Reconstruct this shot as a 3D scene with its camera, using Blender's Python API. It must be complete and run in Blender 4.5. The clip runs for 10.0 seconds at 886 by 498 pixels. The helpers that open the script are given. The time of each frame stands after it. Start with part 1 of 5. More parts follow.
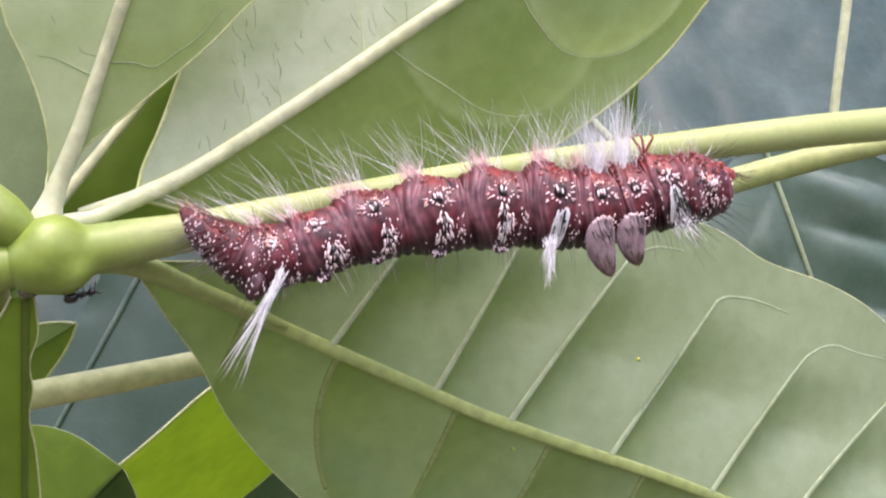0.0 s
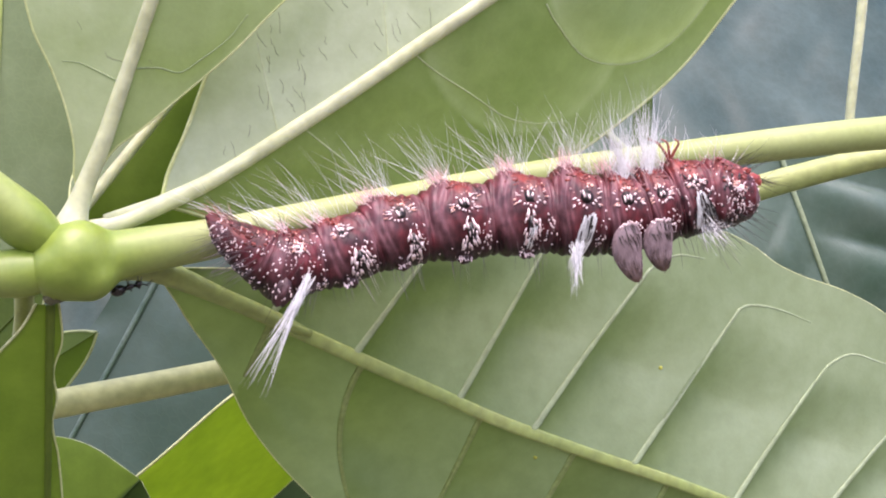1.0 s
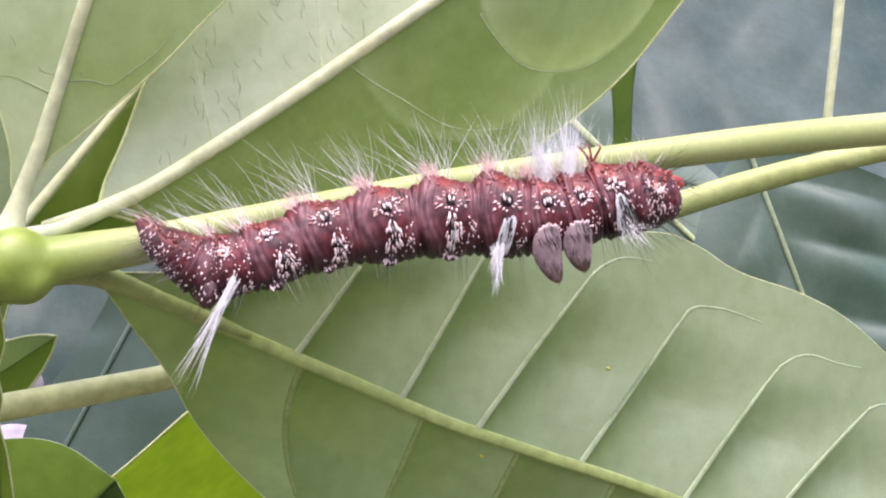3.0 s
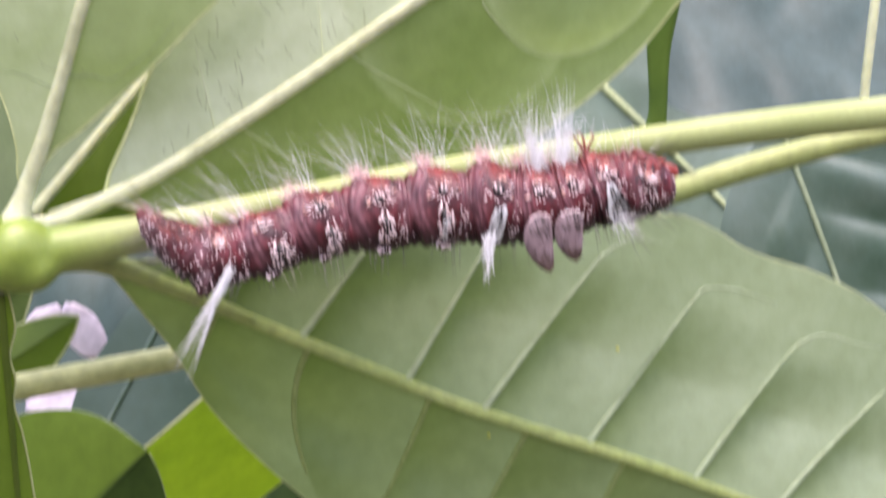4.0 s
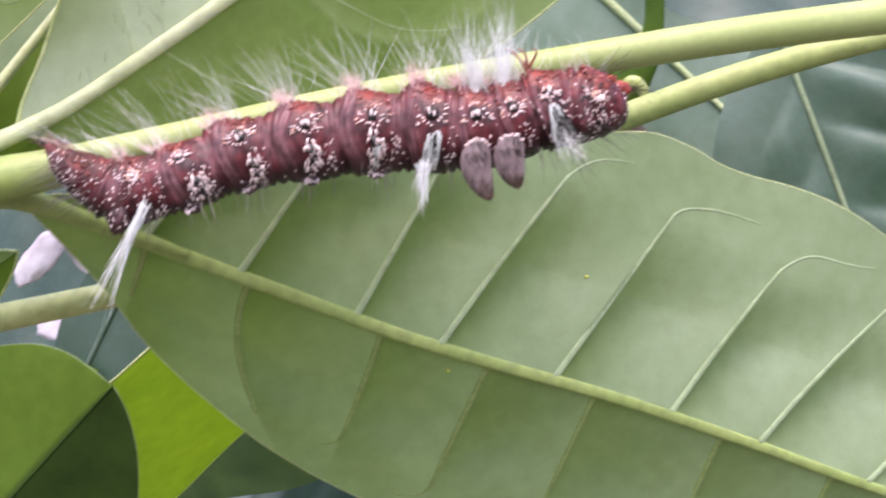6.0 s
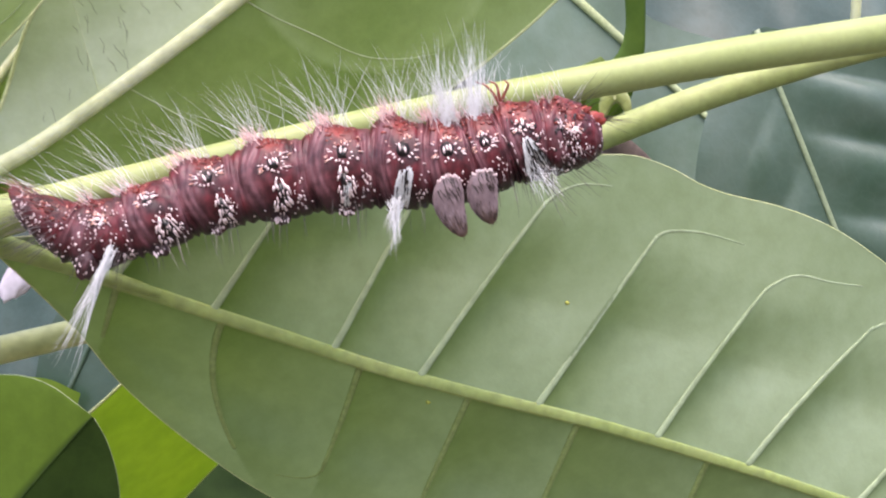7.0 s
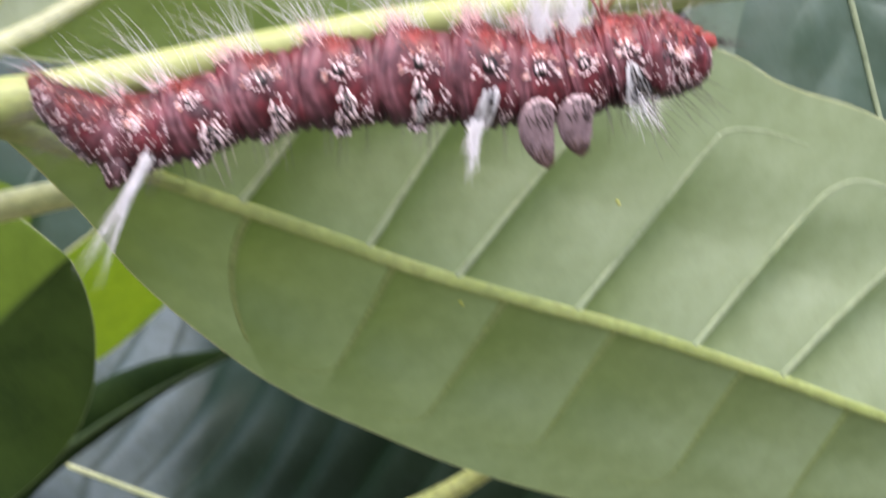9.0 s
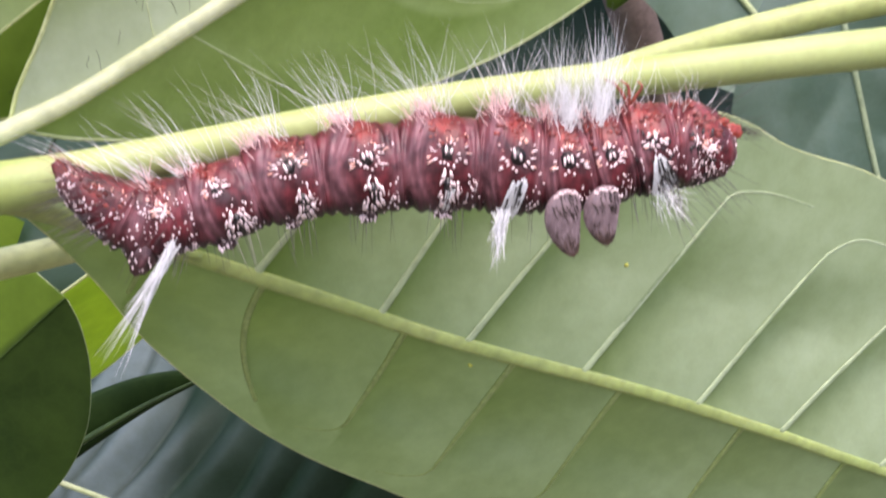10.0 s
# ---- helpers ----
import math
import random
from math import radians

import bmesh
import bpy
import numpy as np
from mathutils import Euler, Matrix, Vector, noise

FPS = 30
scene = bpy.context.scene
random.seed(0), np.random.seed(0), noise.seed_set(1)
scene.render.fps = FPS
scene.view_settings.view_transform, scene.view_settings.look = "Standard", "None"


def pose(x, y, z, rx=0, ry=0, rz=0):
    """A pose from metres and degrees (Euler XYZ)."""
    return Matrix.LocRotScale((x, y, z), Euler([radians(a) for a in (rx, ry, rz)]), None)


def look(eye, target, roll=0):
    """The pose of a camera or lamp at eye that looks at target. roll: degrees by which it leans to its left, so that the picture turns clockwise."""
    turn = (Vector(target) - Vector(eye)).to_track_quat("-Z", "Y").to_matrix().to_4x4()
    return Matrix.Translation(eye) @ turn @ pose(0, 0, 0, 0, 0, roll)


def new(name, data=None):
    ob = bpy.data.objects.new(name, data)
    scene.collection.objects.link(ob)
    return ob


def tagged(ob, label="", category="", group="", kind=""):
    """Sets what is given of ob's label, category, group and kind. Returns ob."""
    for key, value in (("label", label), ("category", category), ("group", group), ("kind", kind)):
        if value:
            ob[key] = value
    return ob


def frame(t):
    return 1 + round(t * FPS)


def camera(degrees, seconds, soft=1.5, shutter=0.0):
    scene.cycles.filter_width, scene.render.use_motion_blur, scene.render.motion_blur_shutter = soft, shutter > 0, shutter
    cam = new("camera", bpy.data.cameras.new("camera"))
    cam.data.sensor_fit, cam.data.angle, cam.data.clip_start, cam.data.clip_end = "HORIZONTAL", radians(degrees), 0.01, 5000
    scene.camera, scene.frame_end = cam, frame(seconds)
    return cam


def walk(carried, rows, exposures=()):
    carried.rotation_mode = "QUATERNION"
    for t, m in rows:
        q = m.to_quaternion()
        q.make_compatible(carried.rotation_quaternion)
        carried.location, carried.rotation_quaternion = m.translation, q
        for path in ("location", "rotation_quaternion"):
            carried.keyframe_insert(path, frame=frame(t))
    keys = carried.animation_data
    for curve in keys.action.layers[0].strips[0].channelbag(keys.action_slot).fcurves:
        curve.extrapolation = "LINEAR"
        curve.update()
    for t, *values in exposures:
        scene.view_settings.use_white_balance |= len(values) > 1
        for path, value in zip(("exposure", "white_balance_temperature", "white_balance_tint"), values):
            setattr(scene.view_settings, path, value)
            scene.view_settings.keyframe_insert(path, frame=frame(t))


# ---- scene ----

# ---------------------------------------------------------------- camera
# The plant is laid out in centimetres round the larva: x along the twig, y away, z up.
ORIGIN = Vector((0.0, 0.0, 1.35))
LEAN = Euler((radians(10.0), 0, 0)).to_matrix()


def W(p):
    """From centimetres of the plant to the world."""
    return ORIGIN + LEAN @ Vector(p) * 0.01


PATH = [  # seconds, eye in centimetres, yaw, pitch and roll in degrees
    (0, 0.003, -11.711, -0.004, -2.119, 0.529, -0.165),
    (0.1, 0.060, -11.716, 0.014, -1.972, 0.695, -0.129),
    (0.2, 0.118, -11.720, 0.031, -2.017, 0.607, -0.093),
    (0.3, 0.176, -11.725, 0.048, -2.179, 0.839, -0.058),
    (0.4, 0.224, -11.776, 0.055, -2.191, 0.731, -0.459),
    (0.5, 0.273, -11.827, 0.061, -1.774, 0.875, -0.861),
    (0.6, 0.175, -11.792, 0.028, -1.267, 1.401, -0.742),
    (0.7, 0.078, -11.756, -0.005, -1.210, 1.902, -0.622),
    (0.8, -0.019, -11.721, -0.038, -1.755, 1.404, -0.503),
    (0.9, -0.116, -11.686, -0.071, -2.062, 1.017, -0.383),
    (1, -0.213, -11.651, -0.104, -2.208, 1.245, -0.264),
    (1.1, -0.180, -11.663, -0.099, -2.010, 0.879, -0.261),
    (1.2, -0.146, -11.676, -0.094, -2.193, 0.513, -0.257),
    (1.3, -0.113, -11.688, -0.089, -2.453, 1.107, -0.254),
    (1.4, -0.079, -11.701, -0.083, -2.555, 1.182, -0.251),
    (1.5, -0.046, -11.714, -0.078, -2.372, 1.095, -0.247),
    (1.6, 0.063, -11.723, -0.019, -1.713, -0.542, -0.507),
    (1.7, 0.172, -11.733, 0.040, -1.468, -0.830, -0.767),
    (1.8, 0.281, -11.742, 0.098, -1.777, -0.217, -1.027),
    (1.9, 0.390, -11.752, 0.157, -1.763, -0.143, -1.288),
    (2, 0.499, -11.762, 0.216, -1.629, 0.508, -1.548),
    (2.1, 0.497, -11.822, 0.157, -1.812, 0.898, -1.414),
    (2.2, 0.495, -11.883, 0.098, -2.226, 1.249, -1.281),
    (2.3, 0.493, -11.944, 0.038, -1.513, 1.694, -1.147),
    (2.4, 0.491, -12.005, -0.021, -0.699, 2.096, -1.014),
    (2.5, 0.489, -12.065, -0.081, -0.210, 2.113, -0.880),
    (2.6, 0.608, -12.028, -0.183, 0.072, 1.467, -0.737),
    (2.7, 0.728, -11.990, -0.286, 0.171, 1.826, -0.593),
    (3.8, 1.496, -12.294, 0.193, 2.018, 1.294, -1.523),
    (3.9, 1.656, -12.262, 0.157, 2.901, 1.194, -1.072),
    (4, 1.815, -12.231, 0.121, 4.334, -0.200, -0.621),
    (4.1, 1.861, -12.151, 0.116, 4.388, -0.962, -0.832),
    (4.2, 1.908, -12.071, 0.112, 4.768, -0.824, -1.043),
    (4.3, 1.954, -11.992, 0.107, 4.700, -0.718, -1.254),
    (4.4, 2.001, -11.912, 0.102, 5.694, -0.411, -1.465),
    (4.5, 2.047, -11.832, 0.097, 6.305, -0.200, -1.676),
    (4.6, 2.083, -11.739, 0.112, 7.126, 0.069, -1.629),
    (4.7, 2.120, -11.646, 0.126, 7.129, -0.139, -1.583),
    (4.8, 2.156, -11.552, 0.141, 6.527, -1.871, -1.536),
    (4.9, 2.193, -11.459, 0.155, 6.693, -1.885, -1.489),
    (5, 2.229, -11.366, 0.170, 6.500, -1.280, -1.443),
    (5.1, 2.290, -11.338, 0.186, 6.856, -1.419, -1.466),
    (5.2, 2.351, -11.311, 0.203, 6.779, -1.566, -1.488),
    (5.3, 2.412, -11.283, 0.220, 6.249, -1.604, -1.511),
    (5.4, 2.473, -11.256, 0.237, 5.858, -1.407, -1.534),
    (5.5, 2.534, -11.228, 0.254, 6.059, -1.907, -1.557),
    (5.6, 2.613, -11.239, 0.217, 7.182, -1.172, -1.441),
    (5.7, 2.691, -11.250, 0.180, 7.636, -0.778, -1.326),
    (5.8, 2.770, -11.261, 0.143, 8.294, -2.131, -1.210),
    (5.9, 2.848, -11.272, 0.106, 8.557, -2.795, -1.094),
    (6, 2.775, -11.259, 0.285, 7.017, -3.722, -1.742),
    (6.1, 2.858, -11.286, 0.312, 7.018, -3.466, -2.093),
    (6.2, 2.941, -11.313, 0.340, 7.738, -2.147, -2.444),
    (7.3, 2.905, -10.735, 0.825, 6.433, -5.690, -2.778),
    (7.4, 2.868, -10.638, 0.890, 6.129, -6.366, -2.467),
    (7.5, 2.830, -10.541, 0.954, 5.897, -7.287, -2.155),
    (7.6, 2.699, -10.408, 1.036, 5.710, -7.142, -2.002),
    (7.7, 2.567, -10.274, 1.118, 4.482, -7.671, -1.850),
    (7.8, 2.436, -10.141, 1.200, 4.067, -8.395, -1.697),
    (7.9, 2.304, -10.008, 1.282, 4.398, -9.302, -1.545),
    (8, 2.173, -9.875, 1.364, 4.969, -10.879, -1.392),
    (8.1, 2.091, -9.894, 1.470, 5.626, -11.111, -1.281),
    (8.2, 2.009, -9.913, 1.576, 5.951, -10.079, -1.170),
    (8.3, 1.927, -9.933, 1.682, 5.165, -9.711, -1.060),
    (8.4, 1.846, -9.952, 1.788, 4.629, -9.752, -0.949),
    (8.5, 1.764, -9.971, 1.894, 4.381, -10.588, -0.838),
    (8.6, 1.664, -9.952, 1.812, 4.471, -11.960, -0.130),
    (8.7, 1.565, -9.933, 1.730, 4.050, -11.902, 0.577),
    (8.8, 1.564, -9.821, 1.806, 4.262, -12.020, 1.020),
    (8.9, 1.562, -9.710, 1.882, 3.831, -12.848, 1.464),
    (9, 1.561, -9.598, 1.959, 2.858, -15.193, 1.907),
    (9.1, 1.535, -9.370, 2.036, 2.328, -16.139, 2.057),
    (9.2, 1.509, -9.142, 2.114, 1.984, -16.600, 2.207),
    (9.3, 1.479, -9.103, 2.153, 2.814, -17.195, 2.228),
    (9.4, 1.449, -9.065, 2.192, 2.918, -18.357, 2.249),
    (9.5, 1.420, -9.027, 2.230, 2.286, -18.131, 2.271),
    (9.6, 1.344, -9.100, 2.331, 2.468, -17.055, 2.464),
    (9.7, 1.268, -9.173, 2.431, 1.625, -17.425, 2.657),
    (9.8, 1.192, -9.246, 2.531, 1.907, -16.466, 2.850),
    (9.9, 1.115, -9.319, 2.631, 1.371, -16.795, 3.043),
    (10, 1.039, -9.391, 2.732, 0.854, -16.659, 3.237),
]

def eye_pose(x, y, z, yaw, pitch, roll):
    place = Matrix.Translation(ORIGIN) @ LEAN.to_4x4()
    return place @ pose(x * 0.01, y * 0.01, z * 0.01, 90 + pitch, 0, yaw) @ pose(0, 0, 0, 0, 0, roll)


cam = camera(32.0, 10.0, soft=2.0, shutter=0.5)
walk(cam, [(row[0], eye_pose(*row[1:])) for row in PATH],
     [(0.0, 1.60, 6480, 30), (0.9, 1.69, 6480, 30), (4.6, 1.71, 6480, 29), (5.4, 1.70, 6460, 23), (7.4, 1.56, 6460, 23), (8.2, 1.60, 6460, 23), (9.0, 1.66, 6480, 25), (10.0, 1.69, 6480, 25)])

# ---------------------------------------------------------------- light
SUN_UP, SUN_TURN = 64.0, 5.0
world = bpy.data.worlds.new("sky")
scene.world = world
world.use_nodes = True
wn, wl = world.node_tree.nodes, world.node_tree.links
sky = wn.new("ShaderNodeTexSky")
sky.sky_type, sky.sun_disc = "NISHITA", False
sky.sun_elevation, sky.sun_rotation = radians(SUN_UP), radians(180 - SUN_TURN)
sky.dust_density, sky.air_density = 3.0, 1.2
wl.new(sky.outputs[0], wn["Background"].inputs[0])
wn["Background"].inputs[1].default_value = 0.15
sun = new("sun", bpy.data.lights.new("sun", "SUN"))
sun.data.energy, sun.data.angle, sun.data.color = 1.5, radians(50), (1.0, 0.94, 0.86)
sun.matrix_world = look((0, 0, 5), Vector((0, 0, 5)) - 5 * Vector((
    math.sin(radians(SUN_TURN)) * math.cos(radians(SUN_UP)),
    -math.cos(radians(SUN_TURN)) * math.cos(radians(SUN_UP)), math.sin(radians(SUN_UP)))))


# ---------------------------------------------------------------- materials
def nodes_of(name):
    m = bpy.data.materials.new(name)
    m.use_nodes = True
    return m, m.node_tree.nodes, m.node_tree.links, m.node_tree.nodes["Principled BSDF"]


def noise_mix(n, l, coord, scale, a, b, lo=0.35, hi=0.65, detail=4.0):
    """A colour that wanders between a and b."""
    t = n.new("ShaderNodeTexNoise")
    t.inputs["Scale"].default_value, t.inputs["Detail"].default_value = scale, detail
    l.new(coord, t.inputs["Vector"])
    r = n.new("ShaderNodeValToRGB")
    r.color_ramp.elements[0].position, r.color_ramp.elements[0].color = lo, (*a, 1)
    r.color_ramp.elements[1].position, r.color_ramp.elements[1].color = hi, (*b, 1)
    l.new(t.outputs["Fac"], r.inputs[0])
    return r.outputs[0]


def mixed(n, l, fac, a, b, how="MIX"):
    x = n.new("ShaderNodeMix")
    x.data_type, x.blend_type = "RGBA", how
    for socket, value in ((x.inputs[0], fac), (x.inputs[6], a), (x.inputs[7], b)):
        if hasattr(value, "is_linked"):
            l.new(value, socket)
        elif isinstance(value, tuple):
            socket.default_value = (*value, 1)
        else:
            socket.default_value = value
    return x.outputs[2]


def bumped(n, l, shader, height, strength, distance):
    b = n.new("ShaderNodeBump")
    b.inputs["Strength"].default_value, b.inputs["Distance"].default_value = strength, distance
    l.new(height, b.inputs["Height"])
    l.new(b.outputs[0], shader.inputs["Normal"])


def leaf_material(name, dark, light, vein, rough, glow, through_colour, net=1300.0, net_strength=0.07, gloss=0.5, net_bump=0.05, lit_tone=None, blotch=140.0):
    """A leaf skin: two greens in blotches, a fine net of veins, light through the blade."""
    m, n, l, p = nodes_of(name)
    coord = n.new("ShaderNodeTexCoord").outputs["Object"]
    base = noise_mix(n, l, coord, blotch, dark, light, 0.3, 0.72)
    fine = noise_mix(n, l, coord, 2600.0, (0.975, 0.975, 0.975), (1.02, 1.02, 1.02), 0.3, 0.7, 2.0)
    base = mixed(n, l, 1.0, base, fine, "MULTIPLY")
    mottle = noise_mix(n, l, coord, 520.0, (0.905, 0.915, 0.875), (1.065, 1.06, 1.095), 0.32, 0.68, 6.0)
    base = mixed(n, l, 1.0, base, mottle, "MULTIPLY")
    v = n.new("ShaderNodeTexVoronoi")
    v.feature = "DISTANCE_TO_EDGE"
    v.inputs["Scale"].default_value = net
    warp = n.new("ShaderNodeTexNoise")
    warp.inputs["Scale"].default_value = 500.0
    l.new(coord, warp.inputs["Vector"])
    add = n.new("ShaderNodeMix")
    add.data_type = "VECTOR"
    add.inputs[0].default_value = 0.0015
    l.new(coord, add.inputs[4])
    l.new(warp.outputs["Color"], add.inputs[5])
    l.new(add.outputs[1], v.inputs["Vector"])
    ramp = n.new("ShaderNodeValToRGB")
    ramp.color_ramp.elements[0].color, ramp.color_ramp.elements[1].color = (1, 1, 1, 1), (0, 0, 0, 1)
    ramp.color_ramp.elements[1].position = 0.12
    l.new(v.outputs["Distance"], ramp.inputs[0])
    k = n.new("ShaderNodeMath")
    k.operation = "MULTIPLY"
    k.inputs[1].default_value = net_strength
    l.new(ramp.outputs[0], k.inputs[0])
    base = mixed(n, l, k.outputs[0], base, vein)
    # sheen and lit halves are put into the colour through this mask
    if lit_tone:
        lit_mask = n.new("ShaderNodeAttribute")
        lit_mask.attribute_name = "lit_mask"
        base = mixed(n, l, lit_mask.outputs["Fac"], base, mixed(n, l, 1.0, mixed(n, l, 1.0, lit_tone, fine, "MULTIPLY"), mottle, "MULTIPLY"))
    l.new(base, p.inputs["Base Color"])
    p.inputs["Roughness"].default_value = rough
    p.inputs["Specular IOR Level"].default_value = gloss
    bumped(n, l, p, ramp.outputs[0], net_bump, 0.0001)
    t = n.new("ShaderNodeBsdfTranslucent")
    l.new(mixed(n, l, 1.0, base, through_colour, "MULTIPLY"), t.inputs[0])
    mix = n.new("ShaderNodeMixShader")
    mix.inputs[0].default_value = glow
    l.new(p.outputs[0], mix.inputs[1])
    l.new(t.outputs[0], mix.inputs[2])
    l.new(mix.outputs[0], n["Material Output"].inputs[0])
    return m


def plain_material(name, a, b, rough, scale=300.0, bump=0.2, bump_scale=1500.0, gloss=0.5, soft_light=0.0, stretch=None):
    m, n, l, p = nodes_of(name)
    coord = n.new("ShaderNodeTexCoord").outputs["Object"]
    if stretch:
        mp = n.new("ShaderNodeMapping")
        mp.inputs["Scale"].default_value = stretch
        l.new(coord, mp.inputs[0])
        coord = mp.outputs[0]
    base = noise_mix(n, l, coord, scale, a, b)
    fine = noise_mix(n, l, coord, scale * 7, (0.82, 0.82, 0.82), (1.12, 1.12, 1.12), 0.3, 0.7, 2.0)
    l.new(mixed(n, l, 1.0, base, fine, "MULTIPLY"), p.inputs["Base Color"])
    p.inputs["Roughness"].default_value = rough
    p.inputs["Specular IOR Level"].default_value = gloss
    p.inputs["Subsurface Weight"].default_value = soft_light
    p.inputs["Subsurface Radius"].default_value = (0.0012, 0.0010, 0.0004)
    p.inputs["Subsurface Scale"].default_value = 0.6
    if bump:
        t = n.new("ShaderNodeTexNoise")
        t.inputs["Scale"].default_value = bump_scale
        l.new(coord, t.inputs["Vector"])
        bumped(n, l, p, t.outputs["Fac"], bump, 0.0002)
    return m


UNDER = leaf_material("leaf underside", (0.079, 0.132, 0.015), (0.117, 0.171, 0.028), (0.15, 0.205, 0.07), 0.42, 0.3, (1.05, 1.2, 0.4), gloss=0.6, lit_tone=(0.280, 0.353, 0.203))
UNDER_PALE = leaf_material("leaf underside, painted sheen", (0.17, 0.235, 0.065), (0.215, 0.275, 0.10), (0.25, 0.31, 0.13), 0.44, 0.36, (1.1, 1.3, 0.3), gloss=0.7, lit_tone=(0.40, 0.45, 0.31))
UNDER_DULL = leaf_material("leaf underside, dull", (0.10, 0.15, 0.058), (0.14, 0.19, 0.088), (0.24, 0.30, 0.13), 0.55, 0.25, (1.0, 1.2, 0.4))
BRIGHT = leaf_material("young leaf", (0.115, 0.19, 0.014), (0.16, 0.245, 0.022), (0.21, 0.30, 0.04), 0.45, 0.36, (1.3, 1.4, 0.25))
# UPPER, UPPER_PALE and UPPER_J: bluish blotches put sky sheen into the colour
UPPER = leaf_material("leaf upper side", (0.016, 0.046, 0.028), (0.045, 0.082, 0.065), (0.06, 0.09, 0.06), 0.42, 0.12, (1.2, 1.6, 0.3), net=700.0, net_strength=0.12, gloss=0.8, net_bump=0.06, blotch=70.0)
# ridged leaf: near-black base carries its shade, the pale tone its sky sheen
UPPER_MATT = leaf_material("ridged leaf skin", (0.003, 0.013, 0.005), (0.010, 0.026, 0.012), (0.03, 0.05, 0.04), 0.58, 0.1, (1.2, 1.6, 0.3), net=700.0, net_bump=0.06, gloss=0.15, blotch=60.0, lit_tone=(0.078, 0.108, 0.108))
UPPER_PALE = leaf_material("leaf upper side with painted sky sheen", (0.012, 0.036, 0.026), (0.046, 0.080, 0.067), (0.10, 0.12, 0.11), 0.45, 0.1, (1.2, 1.6, 0.3), net=700.0, net_strength=0.08, gloss=0.35, net_bump=0.06, blotch=65.0)
UPPER_J = leaf_material("leaf upper side, painted blue-green sheen", (0.024, 0.068, 0.038), (0.100, 0.145, 0.118), (0.14, 0.18, 0.15), 0.48, 0.12, (1.2, 1.6, 0.3), net=700.0, net_bump=0.06, gloss=0.55, blotch=80.0)
UPPER_K = leaf_material("pale grey-green leaf", (0.11, 0.17, 0.12), (0.19, 0.245, 0.20), (0.15, 0.18, 0.15), 0.45, 0.15, (1.2, 1.6, 0.3), net=700.0, net_bump=0.06, gloss=0.6, blotch=80.0)
STRIP = leaf_material("leaf edge skin", (0.055, 0.11, 0.008), (0.085, 0.15, 0.012), (0.10, 0.16, 0.03), 0.5, 0.3, (1.2, 1.4, 0.3), gloss=0.3)
MID = leaf_material("grown leaf", (0.07, 0.11, 0.012), (0.105, 0.155, 0.022), (0.16, 0.22, 0.05), 0.5, 0.3, (1.2, 1.4, 0.3), gloss=0.4)
LOW = leaf_material("low leaf", (0.020, 0.042, 0.008), (0.040, 0.074, 0.014), (0.07, 0.13, 0.02), 0.6, 0.2, (1.2, 1.5, 0.3), net=700.0, gloss=0.15, lit_tone=(0.084, 0.142, 0.014))
HANG = leaf_material("hanging leaf", (0.095, 0.15, 0.018), (0.14, 0.205, 0.028), (0.15, 0.21, 0.04), 0.5, 0.3, (1.2, 1.4, 0.3), gloss=0.3)
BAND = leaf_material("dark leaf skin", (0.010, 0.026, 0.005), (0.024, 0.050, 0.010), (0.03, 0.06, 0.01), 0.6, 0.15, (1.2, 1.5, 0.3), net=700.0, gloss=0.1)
RIB = plain_material("leaf rib", (0.42, 0.45, 0.255), (0.48, 0.505, 0.315), 0.5, 120.0, 0.06, 1500.0, 0.4, 0.3)
RIB_GREEN = plain_material("green rib", (0.238, 0.305, 0.092), (0.280, 0.338, 0.112), 0.5, 120.0, 0.04, 1500.0, 0.35, 0.3)
VEIN = plain_material("side vein", (0.285, 0.362, 0.195), (0.335, 0.41, 0.245), 0.45, 150.0, 0.0, 1500.0, 0.4)
VEIN_BACK = plain_material("grey-green rib", (0.20, 0.255, 0.15), (0.26, 0.315, 0.19), 0.45, 300.0, 0.05, 1500.0, 0.4)
VEIN_DIM = plain_material("dim vein", (0.055, 0.095, 0.070), (0.095, 0.135, 0.105), 0.45, 300.0, 0.0, 1500.0, 0.4)
BAND_RIB = plain_material("dull dark rib", (0.022, 0.045, 0.010), (0.036, 0.066, 0.016), 0.5, 300.0, 0.0, 1500.0, 0.3)
VEIN_FAINT = plain_material("faint vein", (0.20, 0.265, 0.115), (0.235, 0.295, 0.145), 0.45, 300.0, 0.0, 1500.0, 0.4)
VEIN_OLIVE = plain_material("olive vein", (0.185, 0.248, 0.070), (0.215, 0.28, 0.092), 0.45, 300.0, 0.0, 1500.0, 0.4)
VEIN_SOFT = plain_material("soft vein", (0.34, 0.40, 0.19), (0.40, 0.455, 0.25), 0.5, 300.0, 0.0, 1500.0, 0.3)
MARGIN = plain_material("leaf margin", (0.40, 0.45, 0.17), (0.50, 0.54, 0.27), 0.4, 300.0, 0.0, 1500.0, 0.5)
STEM = plain_material("green stem", (0.25, 0.29, 0.08), (0.31, 0.34, 0.12), 0.38, 180.0, 0.2, 1100.0, 0.5, 0.3, (1, 0.6, 1))


